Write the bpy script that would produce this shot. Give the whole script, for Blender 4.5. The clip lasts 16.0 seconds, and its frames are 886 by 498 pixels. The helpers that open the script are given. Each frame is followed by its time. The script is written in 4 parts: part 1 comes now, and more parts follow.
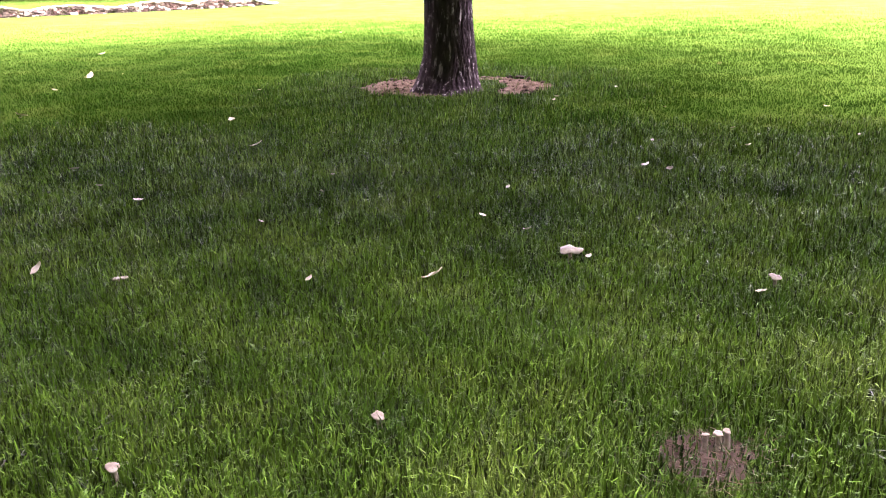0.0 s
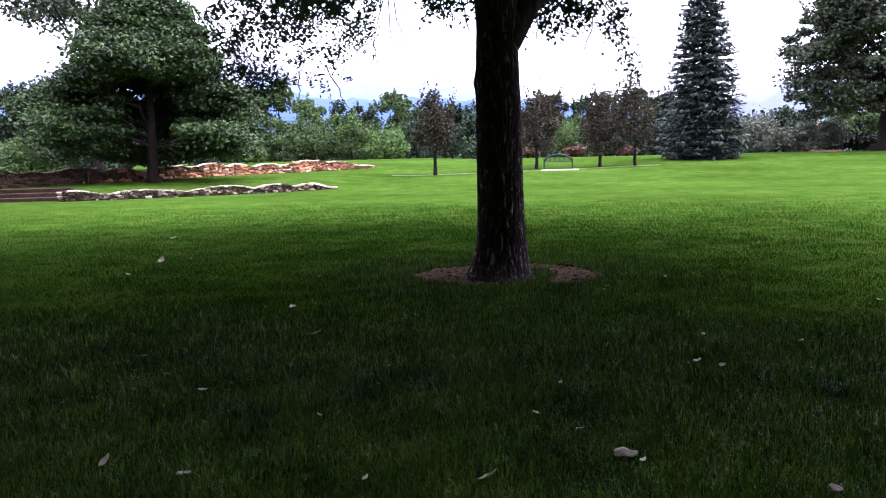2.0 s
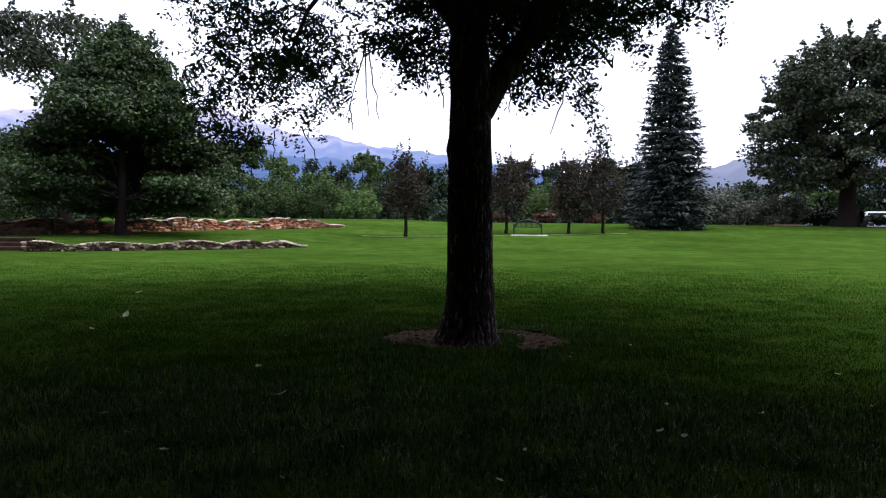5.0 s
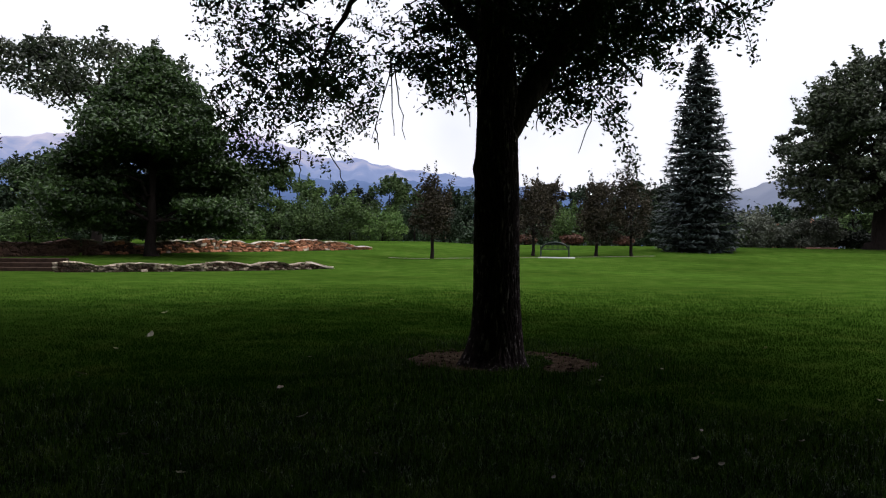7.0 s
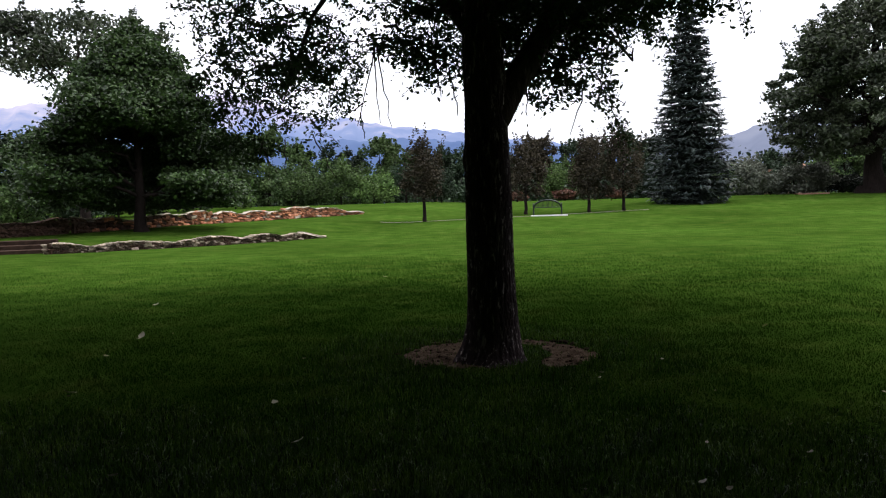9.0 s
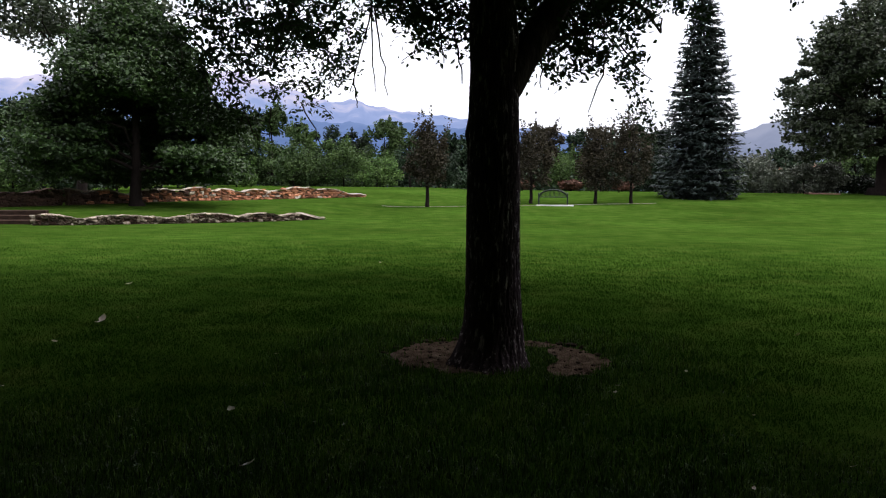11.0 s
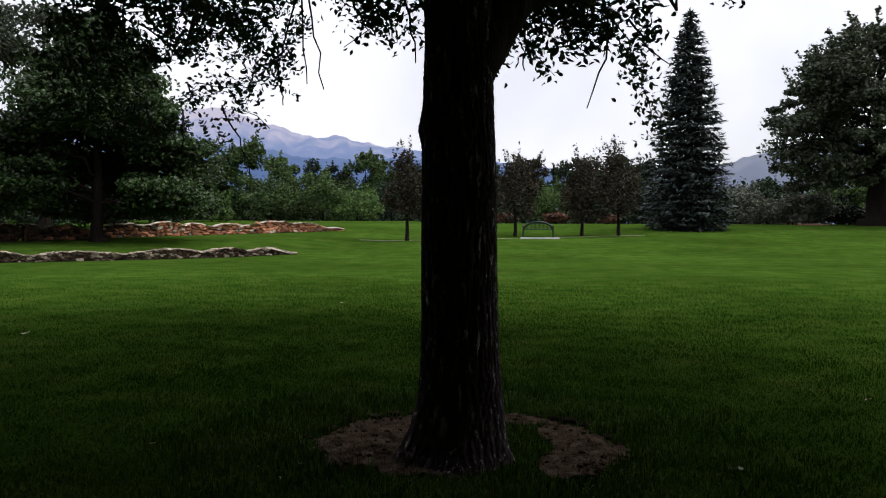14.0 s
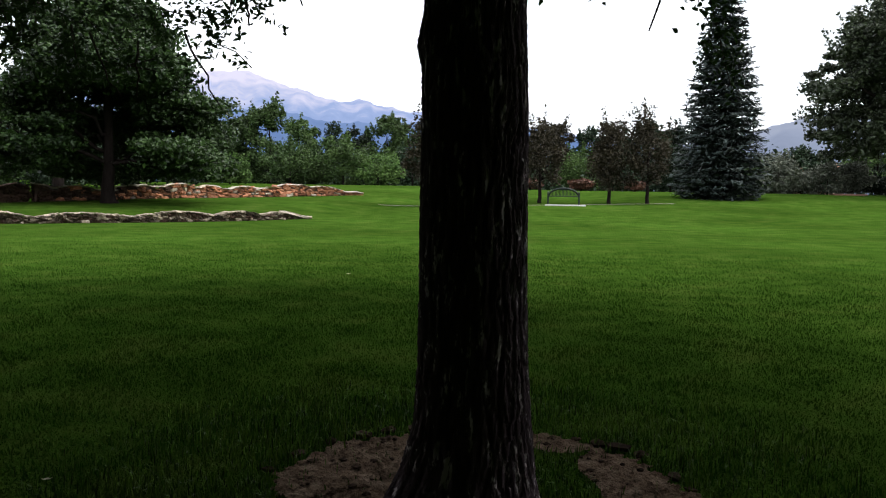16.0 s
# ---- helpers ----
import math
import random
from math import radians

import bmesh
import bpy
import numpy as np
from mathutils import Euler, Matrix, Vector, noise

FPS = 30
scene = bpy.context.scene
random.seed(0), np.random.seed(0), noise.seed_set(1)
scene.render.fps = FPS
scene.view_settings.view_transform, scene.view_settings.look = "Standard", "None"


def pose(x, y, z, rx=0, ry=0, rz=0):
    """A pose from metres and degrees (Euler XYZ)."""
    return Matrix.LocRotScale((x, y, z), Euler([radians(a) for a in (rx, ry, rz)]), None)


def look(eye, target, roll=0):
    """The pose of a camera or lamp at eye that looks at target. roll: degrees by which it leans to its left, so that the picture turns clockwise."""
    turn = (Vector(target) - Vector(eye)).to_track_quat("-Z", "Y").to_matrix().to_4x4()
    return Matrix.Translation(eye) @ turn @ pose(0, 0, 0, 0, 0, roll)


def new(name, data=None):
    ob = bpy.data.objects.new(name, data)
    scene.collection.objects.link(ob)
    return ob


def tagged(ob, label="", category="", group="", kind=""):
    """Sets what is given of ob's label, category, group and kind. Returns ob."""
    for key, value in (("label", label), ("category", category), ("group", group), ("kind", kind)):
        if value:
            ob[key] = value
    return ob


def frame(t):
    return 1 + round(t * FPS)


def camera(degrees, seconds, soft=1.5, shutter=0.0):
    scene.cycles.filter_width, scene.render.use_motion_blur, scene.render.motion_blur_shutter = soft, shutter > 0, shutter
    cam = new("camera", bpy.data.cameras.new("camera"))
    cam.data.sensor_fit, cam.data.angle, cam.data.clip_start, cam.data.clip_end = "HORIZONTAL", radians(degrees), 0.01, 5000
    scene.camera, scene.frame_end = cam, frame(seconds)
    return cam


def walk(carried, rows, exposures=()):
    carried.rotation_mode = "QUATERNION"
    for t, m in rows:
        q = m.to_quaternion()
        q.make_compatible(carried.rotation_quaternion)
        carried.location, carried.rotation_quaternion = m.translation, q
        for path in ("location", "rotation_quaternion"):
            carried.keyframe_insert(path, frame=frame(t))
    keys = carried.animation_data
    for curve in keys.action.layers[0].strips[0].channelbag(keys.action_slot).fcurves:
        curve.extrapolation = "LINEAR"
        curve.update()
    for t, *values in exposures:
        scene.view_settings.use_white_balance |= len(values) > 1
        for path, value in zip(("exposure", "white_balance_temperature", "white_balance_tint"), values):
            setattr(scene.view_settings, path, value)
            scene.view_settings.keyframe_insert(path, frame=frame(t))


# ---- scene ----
cam = camera(57.1, 16.0, soft=1.15)
PATH = [
    (0, (0.665, 0.084, 0.992), (0.494, 1.972, 0.357), -1.3),
    (0.5, (0.663, 0.060, 1.032), (0.464, 1.982, 0.514), -1.3),
    (1, (0.660, 0.039, 1.058), (0.448, 1.989, 0.667), -0.5),
    (1.5, (0.664, 0.009, 1.088), (0.400, 1.970, 0.798), -0.8),
    (2, (0.659, -0.013, 1.106), (0.366, 1.954, 0.892), -1.3),
    (2.5, (0.664, -0.035, 1.124), (0.387, 1.941, 0.979), -0.5),
    (3, (0.660, 0.021, 1.123), (0.414, 2.002, 1.000), -0.4),
    (3.5, (0.668, -0.034, 1.128), (0.437, 1.950, 1.023), 0.3),
    (4, (0.659, -0.038, 1.123), (0.440, 1.948, 1.032), 0.4),
    (6.3, (0.665, -0.107, 1.132), (0.456, 1.881, 1.089), 1.0),
    (6.5, (0.665, -0.107, 1.132), (0.480, 1.884, 1.086), 1.4),
    (6.7, (0.660, -0.043, 1.121), (0.527, 1.952, 1.072), 1.4),
    (7, (0.653, 0.054, 1.103), (0.370, 2.033, 1.094), 0.7),
    (7.2, (0.636, 0.125, 1.119), (0.424, 2.110, 1.014), 0.9),
    (7.3, (0.627, 0.160, 1.127), (0.423, 2.144, 0.978), 0.4),
    (7.5, (0.609, 0.231, 1.143), (0.361, 2.211, 1.004), 1.6),
    (7.7, (0.601, 0.226, 1.237), (0.362, 2.207, 1.096), 0.8),
    (8, (0.588, 0.219, 1.377), (0.359, 2.202, 1.259), 1.3),
    (8.2, (0.590, 0.208, 1.412), (0.380, 2.194, 1.302), 1.0),
    (8.5, (0.592, 0.191, 1.465), (0.420, 2.183, 1.390), -0.2),
    (8.7, (0.610, 0.212, 1.459), (0.509, 2.207, 1.358), 1.2),
    (9, (0.638, 0.242, 1.451), (0.371, 2.221, 1.334), -1.6),
    (9.2, (0.631, 0.333, 1.445), (0.335, 2.309, 1.369), -1.3),
    (11.3, (0.559, 1.279, 1.380), (0.290, 3.254, 1.226), 0.7),
    (11.5, (0.552, 1.369, 1.373), (0.303, 3.351, 1.283), 1.4),
    (11.8, (0.518, 1.655, 1.373), (0.505, 3.654, 1.445), 0.7),
    (12, (0.496, 1.846, 1.373), (0.429, 3.845, 1.392), 0.5),
    (12.2, (0.504, 1.954, 1.361), (0.383, 3.950, 1.346), 1.5),
    (12.5, (0.516, 2.115, 1.342), (0.381, 4.110, 1.322), -0.4),
    (12.7, (0.525, 2.239, 1.338), (0.346, 4.227, 1.228), 1.1),
    (13, (0.539, 2.424, 1.333), (0.354, 4.415, 1.272), 0.9),
    (13.2, (0.522, 2.561, 1.332), (0.398, 4.557, 1.327), 0.0),
    (13.3, (0.513, 2.629, 1.332), (0.329, 4.620, 1.289), -0.0),
    (13.5, (0.496, 2.766, 1.331), (0.345, 4.760, 1.280), -0.2),
    (13.7, (0.508, 2.888, 1.319), (0.308, 4.876, 1.238), 0.4),
    (13.8, (0.514, 2.949, 1.313), (0.284, 4.934, 1.253), 0.8),
    (14, (0.527, 3.070, 1.301), (0.289, 5.055, 1.236), 0.2),
    (14.2, (0.517, 3.198, 1.297), (0.262, 5.179, 1.191), 0.5),
    (14.3, (0.512, 3.263, 1.295), (0.272, 5.245, 1.178), 0.8),
    (14.5, (0.503, 3.391, 1.291), (0.324, 5.381, 1.219), 0.6),
    (14.7, (0.478, 3.534, 1.288), (0.403, 5.533, 1.290), 0.9),
    (14.8, (0.465, 3.606, 1.286), (0.280, 5.595, 1.193), -0.9),
    (15, (0.440, 3.749, 1.283), (0.239, 5.732, 1.121), 0.7),
    (15.2, (0.445, 3.868, 1.286), (0.196, 5.848, 1.152), 0.8),
    (15.3, (0.448, 3.927, 1.288), (0.211, 5.911, 1.190), 0.3),
    (15.5, (0.453, 4.046, 1.292), (0.133, 6.009, 1.080), -0.4),
    (16, (0.425, 4.415, 1.264), (0.134, 6.388, 1.115), 0.9),
]
EXPOSURES = [(0.0, 3.6, 6400, 48), (0.5, 3.27, 6450, 48), (1.0, 2.64, 6450, 48), (1.5, 1.65, 5850, 32), (2.0, 1.05, 5750, 28), (2.5, 0.45, 5700, 24), (3.0, 0.03, 5700, 23), (4.0, 0.0, 5700, 23),
             (6.5, -0.75, 6250, 14), (7.5, -0.45, 6300, 14), (8.0, 0.1, 6300, 14), (8.5, -0.22, 6300, 14), (9.0, -0.3, 6300, 14), (11.5, -0.5, 6300, 14), (12.0, -0.82, 6300, 14), (14.5, -0.82, 6350, 12),
             (15.5, -0.84, 6350, 10), (16.0, -0.3, 6350, 8)]
walk(cam, [(t, look(eye, target, roll)) for t, eye, target, roll in PATH], EXPOSURES)

# ---- world and sun ----
world = bpy.data.worlds.new("sky")
scene.world = world
world.use_nodes = True
SUN_ELEV, SUN_AZ = 60.0, 65.0  # degrees, azimuth from +y towards +x
wn, wl = world.node_tree.nodes, world.node_tree.links
wn.clear()
sky = wn.new("ShaderNodeTexSky")
sky.sky_type, sky.sun_disc = "NISHITA", False
sky.sun_elevation, sky.sun_rotation = radians(SUN_ELEV), radians(SUN_AZ)
sky.air_density, sky.dust_density, sky.ozone_density = 1.0, 3.0, 1.0
cloud_noise = wn.new("ShaderNodeTexNoise")
cloud_noise.inputs["Scale"].default_value, cloud_noise.inputs["Detail"].default_value = 3.0, 5.0
cloud_ramp = wn.new("ShaderNodeMapRange")
cloud_ramp.inputs["From Min"].default_value, cloud_ramp.inputs["From Max"].default_value = 0.3, 0.62
cloud_ramp.inputs["To Min"].default_value, cloud_ramp.inputs["To Max"].default_value = 0.62, 0.97
coord = wn.new("ShaderNodeTexCoord")
mix = wn.new("ShaderNodeMix")
mix.data_type = "RGBA"
mix.inputs[7].default_value = (12.8, 12.9, 13.5, 1)
bg = wn.new("ShaderNodeBackground")
bg.inputs["Strength"].default_value = 0.15
out = wn.new("ShaderNodeOutputWorld")
wl.new(coord.outputs["Generated"], cloud_noise.inputs["Vector"])
wl.new(cloud_noise.outputs["Fac"], cloud_ramp.inputs["Value"])
wl.new(cloud_ramp.outputs["Result"], mix.inputs[0])
wl.new(sky.outputs["Color"], mix.inputs[6])
# an overcast sky is brightest overhead
height = wn.new("ShaderNodeSeparateXYZ")
dome = wn.new("ShaderNodeMapRange")
dome.interpolation_type = "SMOOTHSTEP"
dome.inputs["From Min"].default_value, dome.inputs["From Max"].default_value = 0.15, 1.0
dome.inputs["To Min"].default_value, dome.inputs["To Max"].default_value = 0.15, 0.33
wl.new(coord.outputs["Generated"], height.inputs["Vector"])
wl.new(height.outputs["Z"], dome.inputs["Value"])
wl.new(dome.outputs["Result"], bg.inputs["Strength"])
wl.new(mix.outputs[2], bg.inputs["Color"])
wl.new(bg.outputs["Background"], out.inputs["Surface"])

sun = new("sun", bpy.data.lights.new("sun", "SUN"))
sun.data.energy, sun.data.angle, sun.data.color = 2.8, radians(16), (1.0, 0.96, 0.89)
_e, _a = radians(SUN_ELEV), radians(SUN_AZ)
sun.matrix_world = look((0, 0, 40), (-math.sin(_a) * math.cos(_e), -math.cos(_a) * math.cos(_e), 40 - math.sin(_e)))


# ---- materials ----
def material(name, colors, scale=4.0, detail=6.0, rough=0.8, bump=0.0, bump_scale=30.0, stretch=(1, 1, 1), metal=0.0,
             spread=0.0, rand="", big=0.0, plant=0.0, coords="Object", subsurf=0.0, spec=0.3):
    """Noise between two or three colours, a second slower noise, random per piece, and a fine bump."""
    m = bpy.data.materials.new(name)
    m.use_nodes = True
    nt = m.node_tree
    n, l = nt.nodes, nt.links
    b = n["Principled BSDF"]
    b.inputs["Roughness"].default_value, b.inputs["Metallic"].default_value = rough, metal
    b.inputs["Specular IOR Level"].default_value = spec
    tc = n.new("ShaderNodeTexCoord")
    geo = n.new("ShaderNodeNewGeometry")
    mp = n.new("ShaderNodeMapping")
    mp.inputs["Scale"].default_value = stretch
    l.new(geo.outputs["Position"] if coords == "World" else tc.outputs["Object"], mp.inputs["Vector"])
    nz = n.new("ShaderNodeTexNoise")
    nz.inputs["Scale"].default_value, nz.inputs["Detail"].default_value = scale, detail
    nz.inputs["Roughness"].default_value = 0.62
    l.new(mp.outputs["Vector"], nz.inputs["Vector"])
    ramp = n.new("ShaderNodeValToRGB")
    els = ramp.color_ramp.elements
    els[0].position, els[1].position = 0.3, 0.7
    els[0].color, els[1].color = (*colors[0], 1), (*colors[-1], 1)
    for k, c in enumerate(colors[1:-1]):
        els.new(0.3 + 0.4 * (k + 1) / (len(colors) - 1)).color = (*c, 1)
    l.new(nz.outputs["Fac"], ramp.inputs["Fac"])
    col = ramp.outputs["Color"]
    hsv = n.new("ShaderNodeHueSaturation")
    l.new(col, hsv.inputs["Color"])
    col = hsv.outputs["Color"]
    value = None
    if rand:
        src = geo.outputs["Random Per Island"] if rand == "island" else n.new("ShaderNodeObjectInfo").outputs["Random"]
        mr = n.new("ShaderNodeMapRange")
        mr.inputs["To Min"].default_value, mr.inputs["To Max"].default_value = 1 - spread, 1 + spread
        l.new(src, mr.inputs["Value"])
        value = mr.outputs["Result"]
    if big:
        nb = n.new("ShaderNodeTexNoise")
        nb.inputs["Scale"].default_value, nb.inputs["Detail"].default_value = scale * 0.13, 3.0
        l.new(mp.outputs["Vector"], nb.inputs["Vector"])
        mr2 = n.new("ShaderNodeMapRange")
        mr2.inputs["From Min"].default_value, mr2.inputs["From Max"].default_value = 0.3, 0.7
        mr2.inputs["To Min"].default_value, mr2.inputs["To Max"].default_value = 1 - big, 1 + big
        l.new(nb.outputs["Fac"], mr2.inputs["Value"])
        if value is None:
            value = mr2.outputs["Result"]
        else:
            mul = n.new("ShaderNodeMath")
            mul.operation = "MULTIPLY"
            l.new(value, mul.inputs[0])
            l.new(mr2.outputs["Result"], mul.inputs[1])
            value = mul.outputs[0]
    if plant:
        mp3 = n.new("ShaderNodeMapRange")
        mp3.inputs["To Min"].default_value, mp3.inputs["To Max"].default_value = 1 - plant, 1 + plant
        l.new(n.new("ShaderNodeObjectInfo").outputs["Random"], mp3.inputs["Value"])
        mul3 = n.new("ShaderNodeMath")
        mul3.operation, mul3.inputs[0].default_value = "MULTIPLY", 1.0
        if value is not None:
            l.new(value, mul3.inputs[0])
        l.new(mp3.outputs["Result"], mul3.inputs[1])
        value = mul3.outputs[0]
    if value is not None:
        l.new(value, hsv.inputs["Value"])
    l.new(col, b.inputs["Base Color"])
    if bump:
        nf = n.new("ShaderNodeTexNoise")
        nf.inputs["Scale"].default_value, nf.inputs["Detail"].default_value = bump_scale, 5.0
        l.new(mp.outputs["Vector"], nf.inputs["Vector"])
        bp = n.new("ShaderNodeBump")
        bp.inputs["Strength"].default_value, bp.inputs["Distance"].default_value = 1.0, bump
        l.new(nf.outputs["Fac"], bp.inputs["Height"])
        l.new(bp.outputs["Normal"], b.inputs["Normal"])
    if subsurf:
        tr = n.new("ShaderNodeBsdfTranslucent")
        l.new(col, tr.inputs["Color"])
        ms = n.new("ShaderNodeMixShader")
        ms.inputs[0].default_value = subsurf
        l.new(b.outputs["BSDF"], ms.inputs[1])
        l.new(tr.outputs["BSDF"], ms.inputs[2])
        l.new(ms.outputs["Shader"], n["Material Output"].inputs["Surface"])
    return m


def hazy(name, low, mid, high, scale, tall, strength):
    """The far mountains: a glowing backdrop with haze painted in, paler towards the crest."""
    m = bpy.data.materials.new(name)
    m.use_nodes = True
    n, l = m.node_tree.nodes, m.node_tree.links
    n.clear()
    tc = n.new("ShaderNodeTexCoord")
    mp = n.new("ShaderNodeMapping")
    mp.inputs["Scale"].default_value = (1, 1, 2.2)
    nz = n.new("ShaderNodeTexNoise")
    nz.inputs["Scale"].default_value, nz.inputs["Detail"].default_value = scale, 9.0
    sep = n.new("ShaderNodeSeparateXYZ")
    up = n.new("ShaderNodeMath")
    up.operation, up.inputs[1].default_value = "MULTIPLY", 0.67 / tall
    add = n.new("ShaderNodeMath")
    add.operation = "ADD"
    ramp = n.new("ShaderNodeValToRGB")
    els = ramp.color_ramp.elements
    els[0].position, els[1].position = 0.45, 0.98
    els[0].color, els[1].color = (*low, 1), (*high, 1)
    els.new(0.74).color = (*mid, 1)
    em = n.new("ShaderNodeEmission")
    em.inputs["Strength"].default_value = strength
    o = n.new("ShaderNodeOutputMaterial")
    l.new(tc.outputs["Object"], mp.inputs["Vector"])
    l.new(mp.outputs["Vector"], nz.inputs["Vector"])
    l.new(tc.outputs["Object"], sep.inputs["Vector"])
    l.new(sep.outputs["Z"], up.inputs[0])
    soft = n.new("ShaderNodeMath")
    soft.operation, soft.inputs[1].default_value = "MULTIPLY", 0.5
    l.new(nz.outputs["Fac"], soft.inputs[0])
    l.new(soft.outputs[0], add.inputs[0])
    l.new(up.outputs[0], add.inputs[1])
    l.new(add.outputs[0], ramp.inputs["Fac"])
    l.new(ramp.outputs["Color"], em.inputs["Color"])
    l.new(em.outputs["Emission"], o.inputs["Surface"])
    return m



m_lawn = material("lawn", [(0.021, 0.0475, 0.0058), (0.033, 0.068, 0.0085), (0.051, 0.081, 0.0135)], 1.3, 8, 0.95, 0.03, 60, big=0.25, coords="World", spec=0)
m_blade = material("grass_blades", [(0.0185, 0.0493, 0.0055), (0.051, 0.106, 0.01), (0.095, 0.152, 0.022)], 2.2, 5, 0.4, rand="island", spread=0.9, big=0.2,
                   coords="World", subsurf=0.1, spec=0.07)
m_turf = material("mown_grass_blades", [(0.0153, 0.0508, 0.0042), (0.0254, 0.0712, 0.006), (0.0424, 0.0847, 0.0095)], 1.3, 5, 0.8, rand="island", spread=0.16, big=0.25,
                  coords="World", subsurf=0.12, spec=0)
m_straw = material("dry_grass", [(0.035, 0.025, 0.014), (0.1, 0.075, 0.042)], 20, rough=0.8, rand="island", spread=0.3)
m_soil = material("bare_soil", [(0.055, 0.036, 0.024), (0.125, 0.088, 0.06), (0.225, 0.168, 0.122)], 9, 8, 0.95, 0.02, 70, coords="World", spec=0)
m_clod = material("soil_clod", [(0.02, 0.014, 0.01), (0.085, 0.06, 0.045)], 14, rough=0.95, bump=0.01, rand="object", spread=0.3, spec=0)
m_bark = material("furrowed_bark", [(0.02, 0.014, 0.013), (0.05, 0.036, 0.033), (0.11, 0.085, 0.078)], 16, 8, 0.9, 0.012, 60, (1, 1, 0.25), big=0.15, spec=0.05)
m_bole = material("flecked_bark", [(0.03, 0.021, 0.024), (0.06, 0.042, 0.046), (0.08, 0.058, 0.062), (0.46, 0.39, 0.38)], 34, 5, 0.85, 0.01, 60, (1, 1, 0.2), big=0.15, spec=0.05)
for el, at in zip([n for n in m_bole.node_tree.nodes if n.type == "VALTORGB"][0].color_ramp.elements, (0.3, 0.48, 0.585, 0.625)):
    el.position = at
m_bark_far = material("grey_bark", [(0.0078, 0.00585, 0.0052), (0.0234, 0.0175, 0.0156)], 9, 6, 0.9, 0.02, 30, (1, 1, 0.25), spec=0.05)
m_leaf = material("ash_leaf", [(0.0241, 0.0464, 0.0129), (0.043, 0.0774, 0.0206)], 3, rough=0.55, rand="island", spread=0.35, subsurf=0.15, spec=0.08)
m_maple = material("maple_leaf", [(0.0105, 0.0245, 0.0065), (0.047, 0.084, 0.021)], 0.9, rough=0.42, rand="island", spread=0.6, big=0.3, subsurf=0.18, spec=0.25)
m_cotton = material("poplar_leaf", [(0.0165, 0.026, 0.0125), (0.056, 0.069, 0.035)], 0.5, rough=0.45, rand="island", spread=0.55, big=0.2, subsurf=0.15, spec=0.25)
m_spruce = material("spruce_needle", [(0.007, 0.0125, 0.0105), (0.052, 0.068, 0.06)], 1.0, rough=0.55, rand="island", spread=0.6, spec=0.2)
m_wood_a = material("woodland_leaf", [(0.022, 0.046, 0.013), (0.074, 0.112, 0.035)], 0.5, plant=0.52, rough=0.55, rand="island", spread=0.55, subsurf=0.15, spec=0.15)
m_wood_b = material("dark_woodland_leaf", [(0.01, 0.0216, 0.01), (0.0246, 0.0431, 0.0185)], 0.5, plant=0.52, rough=0.6, rand="island", spread=0.45, spec=0.15)
m_shrub = material("bright_shrub_leaf", [(0.0462, 0.0924, 0.0231), (0.108, 0.169, 0.0462)], 0.8, plant=0.52, rough=0.55, rand="island", spread=0.5, subsurf=0.2, spec=0.15)
m_red = material("red_shrub_leaf", [(0.055, 0.023, 0.014), (0.12, 0.05, 0.028)], 1.2, rough=0.6, rand="island", spread=0.35)
m_young = material("young_tree_leaf", [(0.021, 0.0175, 0.0108), (0.048, 0.0395, 0.0225)], 0.8, rough=0.6, rand="island", spread=0.4, subsurf=0.15, spec=0.15)
m_grey = material("grey_shrub_leaf", [(0.055, 0.063, 0.046), (0.115, 0.123, 0.09)], 0.7, plant=0.52, rough=0.7, rand="island", spread=0.35)
m_stone_red = material("red_sandstone", [(0.2, 0.068, 0.034), (0.42, 0.172, 0.088), (0.55, 0.34, 0.225)], 3, 6, 0.9, 0.02, 25, rand="object", spread=0.55)
m_stone_pale = material("pale_sandstone", [(0.327, 0.258, 0.189), (0.602, 0.516, 0.421)], 3, 6, 0.9, 0.015, 25, rand="object", spread=0.4)
m_stone_grey = material("weathered_fieldstone", [(0.02, 0.015, 0.01), (0.08, 0.06, 0.042), (0.26, 0.2, 0.14)], 3, 6, 0.9, 0.02, 25, rand="object", spread=0.6, spec=0.1)
m_stone_tan = material("weathered_tan_stone", [(0.172, 0.133, 0.0903), (0.361, 0.292, 0.215), (0.55, 0.473, 0.37)], 3, 6, 0.9, 0.02, 25, rand="object", spread=0.45, spec=0.1)
m_stone_brown_shaded = material("brown_and_shaded_stone", [(0.0301, 0.0172, 0.012), (0.0774, 0.0447, 0.0327), (0.129, 0.086, 0.0645)], 3, 6, 0.9, 0.02, 25, rand="object", spread=0.4, spec=0.1)
m_edging = material("pale_edging", [(0.15, 0.13, 0.09), (0.27, 0.245, 0.185)], 5, rough=0.95, bump=0.01)
m_mortar = material("packed_earth", [(0.05, 0.032, 0.024), (0.12, 0.075, 0.055)], 5, rough=0.95, bump=0.02)
m_concrete = material("concrete", [(0.43, 0.413, 0.387), (0.585, 0.568, 0.533)], 5, rough=0.9, bump=0.004, big=0.1)
m_bench = material("green_painted_metal", [(0.006, 0.012, 0.009), (0.012, 0.02, 0.014)], 12, rough=0.5, spec=0.3)
m_brown = material("brown_step_stone", [(0.024, 0.015, 0.011), (0.055, 0.035, 0.025)], 4, rough=0.9, bump=0.01, rand="object", spread=0.2, spec=0.05)
m_asphalt = material("asphalt", [(0.045, 0.045, 0.048), (0.07, 0.07, 0.072)], 8, rough=0.9, bump=0.004)
